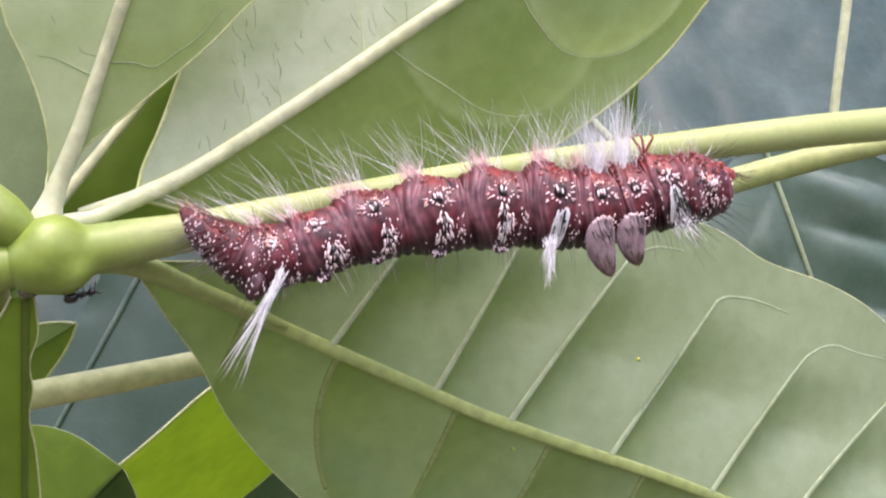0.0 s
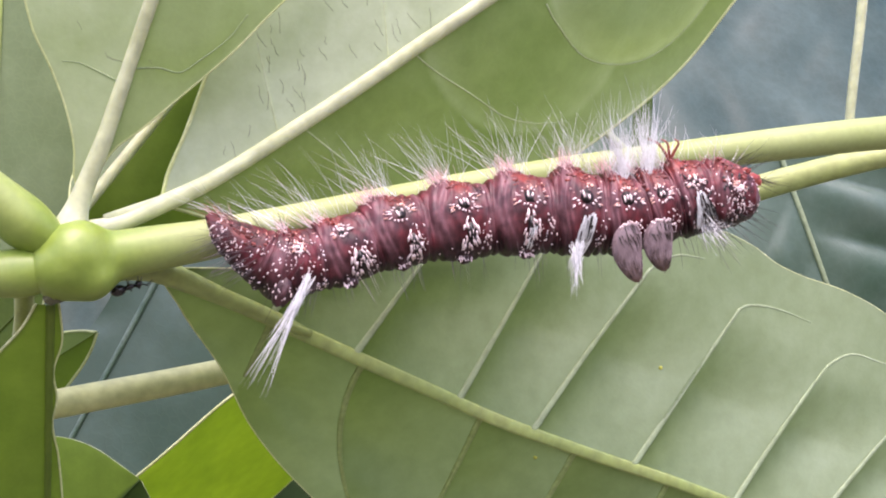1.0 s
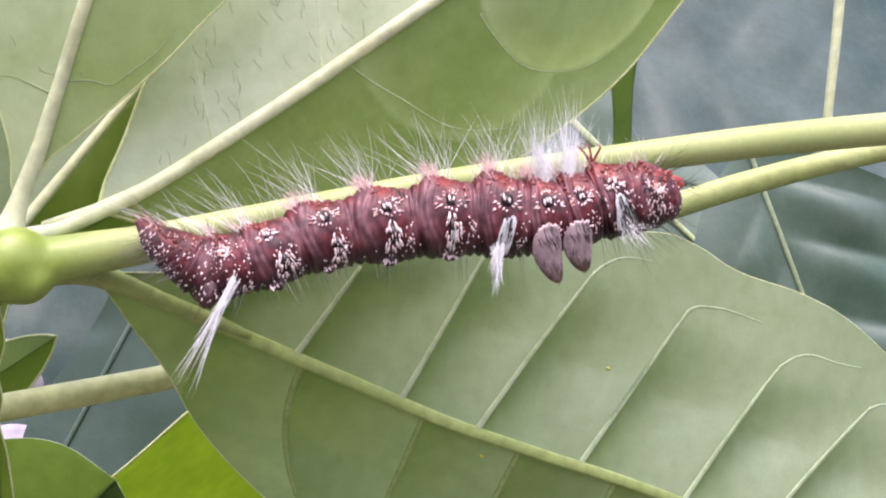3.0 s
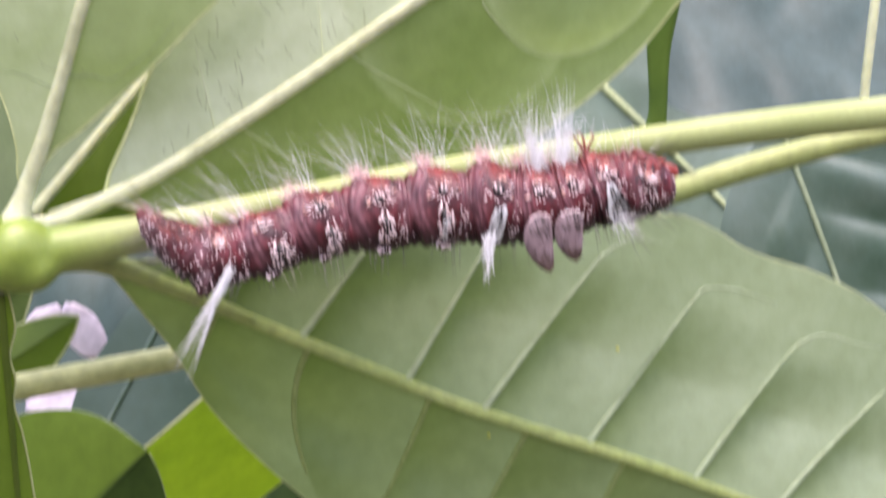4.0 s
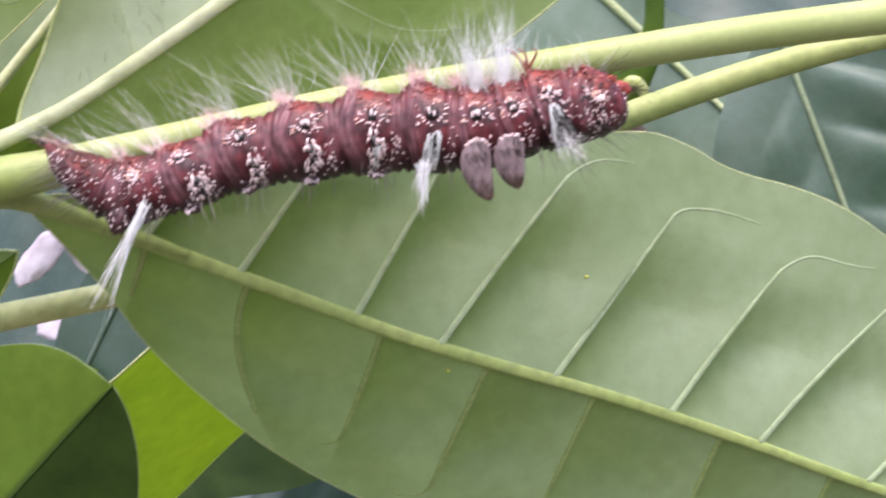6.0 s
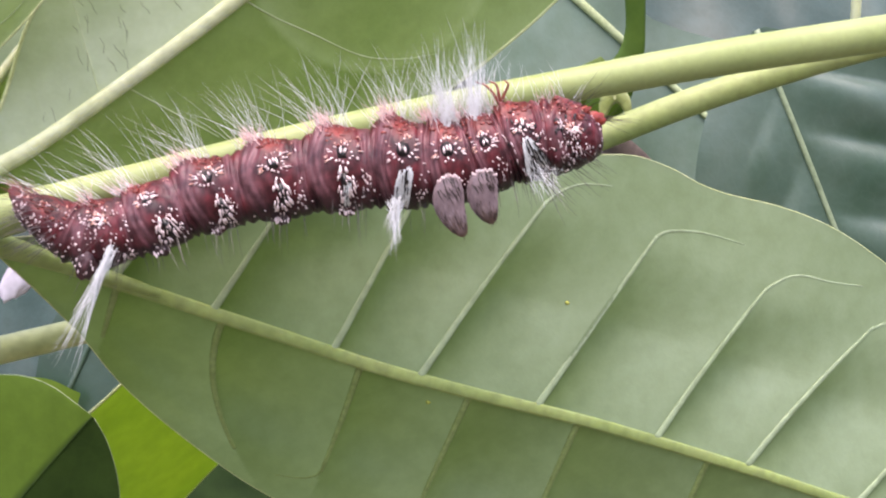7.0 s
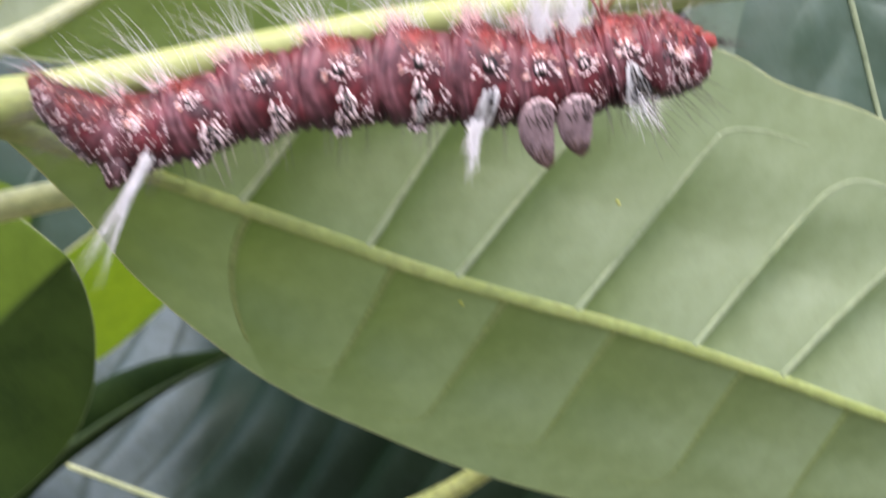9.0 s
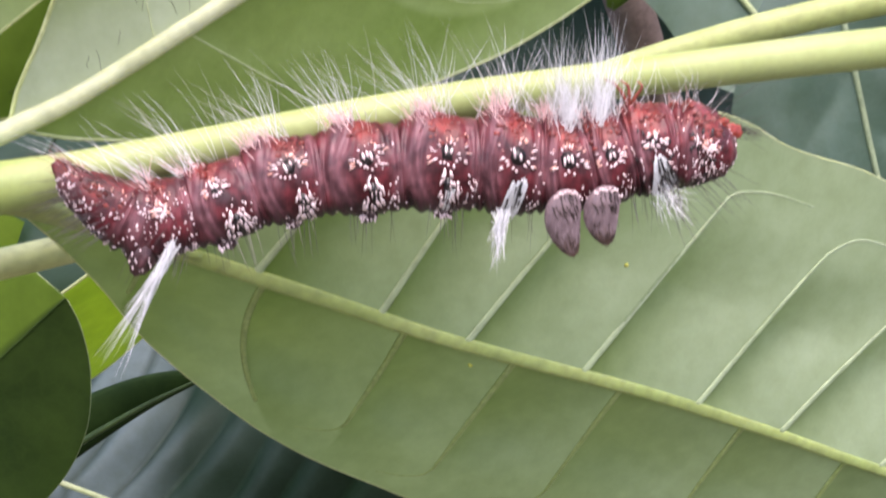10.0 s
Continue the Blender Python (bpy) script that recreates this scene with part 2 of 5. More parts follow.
def twig_material():
    """Yellow-green skin, greener and glossier on the swollen node."""
    m, n, l, p = nodes_of("twig skin")
    coord = n.new("ShaderNodeTexCoord").outputs["Object"]
    far = n.new("ShaderNodeVectorMath")
    far.operation = "LENGTH"
    l.new(coord, far.inputs[0])
    r = n.new("ShaderNodeMapRange")
    r.inputs[1].default_value, r.inputs[2].default_value = 0.0035, 0.0095
    l.new(far.outputs["Value"], r.inputs[0])
    node = noise_mix(n, l, coord, 260.0, (0.150, 0.225, 0.026), (0.215, 0.285, 0.050))
    stem = noise_mix(n, l, coord, 120.0, (0.245, 0.298, 0.096), (0.290, 0.335, 0.125))
    base = mixed(n, l, r.outputs[0], node, stem)
    fine = noise_mix(n, l, coord, 1800.0, (0.93, 0.93, 0.93), (1.05, 1.05, 1.05), 0.3, 0.7, 3.0)
    l.new(mixed(n, l, 1.0, base, fine, "MULTIPLY"), p.inputs["Base Color"])
    dull = n.new("ShaderNodeMapRange")
    dull.inputs[3].default_value, dull.inputs[4].default_value = 0.36, 0.55
    l.new(r.outputs[0], dull.inputs[0])
    l.new(dull.outputs[0], p.inputs["Roughness"])
    p.inputs["Specular IOR Level"].default_value = 0.45
    p.inputs["Subsurface Weight"].default_value = 0.2
    p.inputs["Subsurface Radius"].default_value = (0.0012, 0.0010, 0.0004)
    p.inputs["Subsurface Scale"].default_value = 0.6
    t = n.new("ShaderNodeTexNoise")
    t.inputs["Scale"].default_value, t.inputs["Detail"].default_value = 600.0, 6.0
    l.new(coord, t.inputs["Vector"])
    bumped(n, l, p, t.outputs["Fac"], 0.10, 0.00015)
    return m


TWIG = twig_material()
STEM_BACK = plain_material("shaded stem", (0.27, 0.315, 0.10), (0.32, 0.36, 0.13), 0.55, 120.0, 0.06, 1100.0, 0.4, 0.2)
STEM_PALE = plain_material("pale stem", (0.42, 0.445, 0.19), (0.49, 0.51, 0.24), 0.55, 120.0, 0.06, 1100.0, 0.4, 0.2)
BROWN = plain_material("dry bark", (0.085, 0.062, 0.052), (0.165, 0.125, 0.108), 0.8, 200.0, 0.5, 800.0, 0.3)
SCAR_SHADE = plain_material("leaf scar and node shade", (0.08, 0.085, 0.045), (0.14, 0.14, 0.08), 0.8, 900.0, 0.0)
DOT = plain_material("yellow fleck", (0.40, 0.42, 0.05), (0.5, 0.5, 0.1), 0.6, 900.0, 0.0)


def body_material():
    """Brown-maroon skin, mauve-grey where it drapes between the segments, orange-red above the eye spots, with streaks round the body."""
    m, n, l, p = nodes_of("larva skin")
    coord = n.new("ShaderNodeTexCoord").outputs["Object"]
    mp = n.new("ShaderNodeMapping")
    mp.inputs["Scale"].default_value = (1.0, 0.22, 0.22)
    mp.inputs["Rotation"].default_value = (0, radians(-9), 0)
    l.new(coord, mp.inputs[0])
    streak = mp.outputs[0]
    a = n.new("ShaderNodeAttribute")
    a.attribute_name = "back"
    skin = noise_mix(n, l, coord, 500.0, (0.042, 0.0045, 0.008), (0.130, 0.017, 0.022), 0.32, 0.7)
    mauve = noise_mix(n, l, streak, 1100.0, (0.108, 0.038, 0.044), (0.200, 0.088, 0.098), 0.25, 0.78, 3.0)
    band = n.new("ShaderNodeAttribute")
    band.attribute_name = "band"
    skin = mixed(n, l, band.outputs["Fac"], mauve, skin)
    red = noise_mix(n, l, coord, 900.0, (0.090, 0.013, 0.012), (0.25, 0.037, 0.027), 0.3, 0.68)
    r = n.new("ShaderNodeMapRange")
    r.inputs[1].default_value, r.inputs[2].default_value = 0.20, 1.1
    l.new(a.outputs["Fac"], r.inputs[0])
    base = mixed(n, l, r.outputs[0], skin, red)
    # dark purple belly, with the shade under the body put into the colour too
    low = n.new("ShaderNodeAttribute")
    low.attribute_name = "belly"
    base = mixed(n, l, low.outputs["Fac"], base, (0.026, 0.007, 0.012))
    fine = noise_mix(n, l, streak, 3000.0, (0.80, 0.79, 0.79), (1.14, 1.13, 1.13), 0.3, 0.7, 4.0)
    base = mixed(n, l, 1.0, base, noise_mix(n, l, coord, 1000.0, (0.48, 0.42, 0.45), (1.10, 1.07, 1.08), 0.34, 0.60, 6.0), "MULTIPLY")
    l.new(mixed(n, l, 1.0, base, fine, "MULTIPLY"), p.inputs["Base Color"])
    p.inputs["Roughness"].default_value = 0.48
    p.inputs["Specular IOR Level"].default_value = 0.38
    t = n.new("ShaderNodeTexNoise")
    t.inputs["Scale"].default_value, t.inputs["Detail"].default_value = 1300.0, 8.0
    l.new(streak, t.inputs["Vector"])
    bumped(n, l, p, t.outputs["Fac"], 0.6, 0.0004)
    return m


def lappet_material():
    """Grey-mauve scales with a soft sheen, brown towards the tip."""
    m, n, l, p = nodes_of("grey scale tuft")
    coord = n.new("ShaderNodeTexCoord").outputs["Object"]
    mp = n.new("ShaderNodeMapping")
    mp.inputs["Scale"].default_value = (1.0, 1.0, 0.3)
    l.new(coord, mp.inputs[0])
    grey = noise_mix(n, l, mp.outputs[0], 900.0, (0.155, 0.102, 0.108), (0.31, 0.225, 0.235), 0.3, 0.7)
    brown = noise_mix(n, l, mp.outputs[0], 1200.0, (0.050, 0.026, 0.018), (0.170, 0.095, 0.070), 0.3, 0.7)
    tip = n.new("ShaderNodeAttribute")
    tip.attribute_name = "tip"
    l.new(mixed(n, l, tip.outputs["Fac"], grey, brown), p.inputs["Base Color"])
    p.inputs["Roughness"].default_value = 0.5
    t = n.new("ShaderNodeTexNoise")
    t.inputs["Scale"].default_value = 2600.0
    l.new(mp.outputs[0], t.inputs["Vector"])
    bumped(n, l, p, t.outputs["Fac"], 0.5, 0.0002)
    return m


SKIN = body_material()
SKIN_RED = plain_material("red wart", (0.080, 0.011, 0.010), (0.21, 0.030, 0.020), 0.4, 1500.0, 0.4, 4000.0)
BLACK = plain_material("black spot", (0.008, 0.006, 0.006), (0.02, 0.014, 0.014), 0.35, 2000.0, 0.0)
SPECK = plain_material("cream speck", (0.66, 0.49, 0.48), (0.85, 0.70, 0.69), 0.4, 2000.0, 0.0)
HAIR_WHITE = plain_material("white hair", (0.70, 0.70, 0.69), (0.83, 0.83, 0.83), 0.45, 2000.0, 0.0)
HAIR_GREY = plain_material("grey hair", (0.42, 0.40, 0.36), (0.6, 0.58, 0.52), 0.45, 2000.0, 0.0)
HAIR_PINK = plain_material("pink hair", (0.70, 0.43, 0.40), (0.88, 0.66, 0.63), 0.45, 2000.0, 0.0)
HAIR_DARK = plain_material("dark hair", (0.025, 0.016, 0.014), (0.07, 0.05, 0.045), 0.4, 2000.0, 0.0)
HAIR_RED = plain_material("red hair", (0.16, 0.03, 0.02), (0.32, 0.08, 0.05), 0.4, 2000.0, 0.0)
LAPPET = lappet_material()
SCALE = plain_material("grey scale", (0.195, 0.132, 0.138), (0.34, 0.25, 0.26), 0.5, 1500.0, 0.0)
SCALE_BROWN = plain_material("brown scale", (0.06, 0.032, 0.022), (0.17, 0.10, 0.075), 0.5, 1500.0, 0.0)
LASH = plain_material("orange speck", (0.58, 0.27, 0.20), (0.80, 0.50, 0.42), 0.4, 2000.0, 0.0)
SKIN_HORN = plain_material("red horn", (0.20, 0.022, 0.013), (0.33, 0.045, 0.025), 0.4, 1500.0, 0.3, 3000.0)
PROLEG = plain_material("dark foot skin", (0.025, 0.008, 0.010), (0.07, 0.02, 0.024), 0.5, 900.0, 0.3, 3000.0)
ANT = plain_material("ant shell", (0.006, 0.005, 0.005), (0.02, 0.016, 0.014), 0.25, 2000.0, 0.1)
PAVING = plain_material("dry soil", (0.06, 0.055, 0.038), (0.11, 0.10, 0.07), 0.85, 3.0, 0.3, 30.0)
PALE_PATCH = plain_material("pale background patch", (0.46, 0.38, 0.41), (0.74, 0.66, 0.70), 0.6, 60.0, 0.1, 400.0)

# ---------------------------------------------------------------- builders
BASE = {}


def thing(name, base, label, category, group="", kind=""):
    """An Empty at its base, in the plant's centimetres."""
    ob = new(name)
    ob.empty_display_size = 0.002
    ob.location = W(base)
    BASE[ob] = W(base)
    return tagged(ob, label, category, group, kind)


def part(name, bm, material, parent, label="", kind="", smooth=True):
    """One mesh under a thing or a part, from a bmesh in the plant's centimetres."""
    at = BASE[parent]
    for v in bm.verts:
        v.co = W(v.co) - at
    bmesh.ops.recalc_face_normals(bm, faces=bm.faces)
    for f in bm.faces:
        f.smooth = smooth
    me = bpy.data.meshes.new(name)
    bm.to_mesh(me)
    bm.free()
    me.materials.append(material)
    ob = new(name, me)
    ob.parent = parent
    BASE[ob] = at
    return tagged(ob, label, kind=kind)


def curve_at(ctrl, u):
    """A smooth line through control values (place, value), clamped at its ends."""
    xs, ys = zip(*ctrl)
    if u <= xs[0]:
        return ys[0]
    if u >= xs[-1]:
        return ys[-1]
    k = max(i for i in range(len(xs) - 1) if xs[i] <= u)
    h = xs[k + 1] - xs[k]

    def slope(i):
        if i == 0 or i == len(xs) - 1:
            j = min(max(i, 1), len(xs) - 1)
            return (ys[j] - ys[j - 1]) / (xs[j] - xs[j - 1])
        return (ys[i + 1] - ys[i - 1]) / (xs[i + 1] - xs[i - 1])

    t = (u - xs[k]) / h
    a, b = slope(k) * h, slope(k + 1) * h
    return ((2 * t**3 - 3 * t**2 + 1) * ys[k] + (t**3 - 2 * t**2 + t) * a
            + (3 * t**2 - 2 * t**3) * ys[k + 1] + (t**3 - t**2) * b)


def spline(points, count):
    """count points along a smooth line through points (x, y, z, radius)."""
    s, total = [0.0], 0.0
    for a, b in zip(points, points[1:]):
        total += (Vector(b[:3]) - Vector(a[:3])).length
        s.append(total)
    out = []
    for i in range(count):
        u = total * i / (count - 1)
        out.append([curve_at(list(zip(s, [p[k] for p in points])), u) for k in range(4)])
    return out


def tube(bm, points, sides=10, flat=1.0, face=None):
    """A tube through (x, y, z, radius); flat squeezes it along face."""
    rings, keep = [], None
    n = len(points)
    for i, p in enumerate(points):
        c = Vector(p[:3])
        t = (Vector(points[min(i + 1, n - 1)][:3]) - Vector(points[max(i - 1, 0)][:3])).normalized()
        ref = Vector(face) if face is not None else (keep or (Vector((0, -1, 0)) if abs(t.y) < 0.9 else Vector((0, 0, 1))))
        a = (ref - t * ref.dot(t)).normalized()
        keep = a
        b = t.cross(a)
        rings.append([bm.verts.new(c + p[3] * (a * math.cos(q) * flat + b * math.sin(q)))
                      for q in (2 * math.pi * k / sides for k in range(sides))])
    for r, s in zip(rings, rings[1:]):
        for k in range(sides):
            bm.faces.new((r[k], r[(k + 1) % sides], s[(k + 1) % sides], s[k]))
    bm.faces.new(rings[0][::-1])
    bm.faces.new(rings[-1])


def hair(bm, root, way, length, r, bend=(0, 0, 0), steps=4):
    """A tapered three-sided hair."""
    way = Vector(way).normalized()
    bend = Vector(bend)
    a = way.orthogonal().normalized()
    b = way.cross(a)
    rings = []
    for i in range(steps):
        t = i / steps
        c = Vector(root) + way * length * t + bend * length * t * t
        q = r * (1 - 0.75 * t)
        rings.append([bm.verts.new(c + q * (a * math.cos(x) + b * math.sin(x))) for x in (0.0, 2.094, 4.189)])
    tip = bm.verts.new(Vector(root) + way * length + bend * length)
    for x, y in zip(rings, rings[1:]):
        for k in range(3):
            bm.faces.new((x[k], x[(k + 1) % 3], y[(k + 1) % 3], y[k]))
    for k in range(3):
        bm.faces.new((rings[-1][k], rings[-1][(k + 1) % 3], tip))


BALL = bmesh.new()
bmesh.ops.create_icosphere(BALL, subdivisions=1, radius=1.0)
BALL_V, BALL_F = [v.co.copy() for v in BALL.verts], [[v.index for v in f.verts] for f in BALL.faces]
BALL.free()
BALL2 = bmesh.new()
bmesh.ops.create_icosphere(BALL2, subdivisions=3, radius=1.0)
BALL2_V, BALL2_F = [v.co.copy() for v in BALL2.verts], [[v.index for v in f.verts] for f in BALL2.faces]
BALL2.free()


def blob(bm, c, a, b, n, fine=False, rough=0.0):
    """An ellipsoid with the half axes a, b and n."""
    vs, fs = (BALL2_V, BALL2_F) if fine else (BALL_V, BALL_F)
    made = []
    for v in vs:
        k = 1 + rough * noise.noise(v * 2.3 + Vector(c) * 7)
        made.append(bm.verts.new(Vector(c) + k * (Vector(a) * v.x + Vector(b) * v.y + Vector(n) * v.z)))
    for f in fs:
        bm.faces.new([made[i] for i in f])


class Blade:
    """A leaf blade: base, way of the midrib, way towards the viewer, length, half widths and relief."""

    def __init__(self, base, tip_way, face, length, left, right, sag=((0, 0), (1, 0)), lift=((0, 0), (1, 0)), cup=0.0,
                 veins=(), quilt=0.03, wave=0.02, seed=0.0, fold=0.0, twist=((0, 0), (1, 0)), bumps=(), lines=(), droop=0.0):
        self.b, self.e = Vector(base), Vector(tip_way).normalized()
        f = Vector(face)
        self.n = (f - self.e * f.dot(self.e)).normalized()
        self.s = self.n.cross(self.e)
        self.length, self.left, self.right, self.sag, self.lift = length, left, right, sag, lift
        self.cup, self.veins, self.quilt, self.wave, self.seed = cup, veins, quilt, wave, seed
        self.fold, self.twist, self.bumps, self.lines, self.droop = fold, twist, bumps, lines, droop

    def vein_u(self, v, w):
        t = w / v[2]
        return v[0] + (v[1] - v[0]) * t + v[3] * t * (1 - min(t, 1.2))

    def panel(self, u, w):
        """How far u lies between the two side veins next to it."""
        us = sorted(self.vein_u(v, w) for v in self.veins if v[2] * w > 0)
        for a, b in zip(us, us[1:]):
            if a <= u <= b:
                return (u - a) / max(b - a, 0.05)
        return 0.5

    def relief(self, u, w):
        side = [v for v in self.veins if v[2] * w > 0]
        out = 0.0
        if side and abs(w) > 1e-4:
            us = sorted((self.vein_u(v, w), abs(v[2])) for v in side)
            us = [(us[0][0] - 0.8, us[0][1])] + us + [(us[-1][0] + 0.9, us[-1][1])]
            for (a, ra), (b, rb) in zip(us, us[1:]):
                if a <= u <= b and b - a > 0.05:
                    p = (u - a) / (b - a)
                    near = min(1.0, max(0.0, (abs(w) / (ra + (rb - ra) * p) - 0.45) / 0.55))
                    fade = 1 - near * near * (3 - 2 * near)
                    out -= self.quilt * max(0.0, math.sin(math.pi * p**0.62)) ** 1.1 * min(1, abs(w) / 0.9) ** 0.8 * min(1, (b - a) / 0.7) * fade
        wide = curve_at(self.left if w > 0 else self.right, u)
        edge = min(1.0, abs(w) / max(wide, 0.05))
        out += self.wave * edge**3 * math.sin(u * 2.6 + self.seed + (1.3 if w > 0 else 0)) * min(1, wide)
        out += 0.35 * self.wave * noise.noise(Vector((u * 0.9, w * 0.9, self.seed)))
        for bu, bw, ru, rw, high in self.bumps:
            d = math.hypot((u - bu) / ru, (w - bw) / rw)
            if d < 1:
                out += high * (1 - d**6) ** 2
        return out

    def facing(self, w):
        """The way that the skin faces on the side of w."""
        return self.n - self.s * (self.droop if w < 0 else 0.0)

    def at(self, u, w, up=0.0):
        return (self.b + self.e * u + self.s * (w + curve_at(self.sag, u))
                + self.n * (curve_at(self.lift, u) + self.cup * w * w + self.fold * abs(w) + curve_at(self.twist, u) * w - self.droop * max(0.0, -w) + self.relief(u, w) + up))


def leaf(name, label, blade, skin, rib=RIB, vein=VEIN, edge=MARGIN, rib_r=(0.09, 0.03), nu=70, nv=14, petiole=None, edge_r=0.011,
         vein_r=0.026, group="", vein_up=0.004, lit_mask=None, low_vein=None, rib_flat=0.75, line_r=0.008, line_up=0.003, rib_w=0.0):
    """A leaf with its blade, midrib, side veins, margin and stalk."""
    top = thing(name, blade.b, label, "leaf", group)
    bm = bmesh.new()
    grid, lit_tone = [], bm.verts.layers.float.new("lit_mask")
    for i in range(nu + 1):
        u = blade.length * i / nu
        l, r = max(curve_at(blade.left, u), 0.004), max(curve_at(blade.right, u), 0.004)
        row = []
        for j in range(-nv, nv + 1):
            w = (l if j > 0 else r) * j / nv
            row.append(bm.verts.new(blade.at(u, w)))
            if lit_mask:
                row[-1][lit_tone] = min(1.0, max(0.0, lit_mask(u, w) + 0.12 * noise.noise(Vector((u * 1.1, w * 1.1, 5.0)))))
        grid.append(row)
    for a, b in zip(grid, grid[1:]):
        for j in range(2 * nv):
            bm.faces.new((a[j], b[j], b[j + 1], a[j + 1]))
    part("blade", bm, skin, top)
    bm = bmesh.new()
    tube(bm, [(*blade.at(blade.length * i / 50, rib_w * min(1.0, i / 8), 0.3 * rib_r[0]), rib_r[0] + (rib_r[1] - rib_r[0]) * i / 50) for i in range(51)], 10,
         rib_flat, blade.n)
    if rib is not None:
        part("midrib", bm, rib, top, "pale raised midrib")
    else:
        bm.free()
    for v in blade.veins if vein is not None else ():
        bm = bmesh.new()
        line = []
        for i in range(65):
            t = i / 64
            w = v[2] * t
            u = blade.vein_u(v, w)
            u += 0.012 * noise.noise(Vector((w * 0.8, v[0] * 5, 0))) * min(1, t * 3)
            line.append((*blade.at(u, w, vein_up), vein_r * (1.0 - 0.5 * t)))
        tube(bm, line, 8, 0.25, blade.facing(v[2]))
        part("side_vein", bm, low_vein if low_vein and v[2] < 0 else vein, top)
    for line in blade.lines:
        bm = bmesh.new()
        pts = [(curve_at(list(enumerate(p[0] for p in line)), q), curve_at(list(enumerate(p[1] for p in line)), q))
               for q in ((len(line) - 1) * i / 30 for i in range(31))]
        tube(bm, [(*blade.at(u, w, line_up), line_r * (1.0 - 0.65 * i / 30)) for i, (u, w) in enumerate(pts)], 8, 0.6 if line_r < 0.01 else 0.3, blade.facing(line[0][1]))
        part("side_vein", bm, low_vein if low_vein and line[0][1] < 0 else vein, top)
    if edge is not None:
        for side, ctrl in ((1, blade.left), (-1, blade.right)):
            bm = bmesh.new()
            tube(bm, [(*blade.at(u, side * max(curve_at(ctrl, u), 0.004), -0.008), edge_r)
                      for u in (blade.length * i / 80 for i in range(81))], 6)
            part("margin", bm, edge, top, "thin yellowish leaf margin")
    if petiole:
        bm = bmesh.new()
        run = list(petiole) + [(*blade.at(u, 0, 0.3 * rib_r[0]), rib_r[0] * k) for u, k in ((0.55, 1.12), (0.8, 1.04), (1.1, 0.9), (1.4, 0.5))]
        tube(bm, spline(run, 40), 14)
        part("petiole", bm, rib, top, "smooth pale leaf stalk")
    return top


# ---------------------------------------------------------------- ground
bm = bmesh.new()
for x, y in ((-400, -400), (400, -400), (400, 400), (-400, 400)):
    bm.verts.new((x, y, 0))
bm.faces.new(bm.verts)
me = bpy.data.meshes.new("ground")
bm.to_mesh(me)
bm.free()
me.materials.append(PAVING)
tagged(new("ground", me), "dry bare soil far below the plant", "ground", kind="structure")

# ---------------------------------------------------------------- twig
twig = thing("twig", (-2.5, -0.28, 0.1), "smooth yellow-green twig with a swollen node", "twig")
bm = bmesh.new()
tube(bm, spline([(-2.70, -0.30, 0.06, 0.22), (-2.3, -0.20, 0.085, 0.20), (-1.95, -0.08, 0.155, 0.178), (-1.5, 0.06, 0.235, 0.158), (-1.0, 0.2, 0.35, 0.14),
                 (0.75, 0.70, 0.70, 0.135), (2.4, 1.10, 0.95, 0.14), (4.0, 1.5, 1.16, 0.15), (7.0, 2.3, 1.45, 0.16)], 90), 20)
blob(bm, (-2.49, -0.28, 0.07), (0.31, 0.05, 0.02), (-0.05, 0.31, 0), (0.03, 0, 0.305), True, 0.08)
blob(bm, (-2.36, -0.27, -0.05), (0.20, 0.05, 0.07), (-0.05, 0.22, 0), (-0.06, 0, 0.18), True, 0.10)
stem = part("main_stem", bm, TWIG, twig)
fuse = stem.modifiers.new("fuse", "REMESH")
fuse.mode, fuse.voxel_size, fuse.use_smooth_shade = "VOXEL", 0.00025, True
even = stem.modifiers.new("even", "SMOOTH")
even.factor, even.iterations = 0.5, 24
for run, tag in (([(-2.58, -0.29, 0.14, 0.12), (-2.72, -0.36, 0.275, 0.178), (-2.80, -0.39, 0.34, 0.196), (-2.92, -0.425, 0.445, 0.188), (-3.15, -0.49, 0.65, 0.165), (-3.6, -0.63, 1.05, 0.15), (-4.6, -0.9, 2.0, 0.12)], "branch with a swollen foot"),
                 ([(-2.55, -0.29, 0.0, 0.12), (-2.74, -0.34, -0.01, 0.172), (-2.84, -0.36, -0.02, 0.182), (-3.0, -0.39, -0.03, 0.170), (-3.4, -0.45, -0.03, 0.175), (-5.0, -0.8, -0.1, 0.22)], "stem below the swollen node")):
    bm = bmesh.new()
    tube(bm, spline(run, 60), 28)
    part("side_branch", bm, TWIG, twig, tag)
# dark blob that stands in for the shadow under the node
bm = bmesh.new()
blob(bm, (-2.60, -0.29, -0.19), (0.085, 0.0, 0.02), (0.0, 0.10, 0.0), (-0.01, 0.0, 0.055), True, 0.4)
part("node_shade", bm, SCAR_SHADE, twig, "dark blob for the shadow below the node")

bm = bmesh.new()
tube(bm, spline([(-4.9, -0.78, -0.10, 0.22), (-7.0, -0.9, -1.2, 0.24), (-9.5, -0.6, -6.0, 0.30), (-11.0, 0.5, -20.0, 0.5), (-12.0, 10.0, -70.0, 0.9), (-12.0, 23.0, -141.5, 1.3)], 60), 14)
part("lower_stem", bm, STEM_BACK, twig, "long stem rising from the soil")

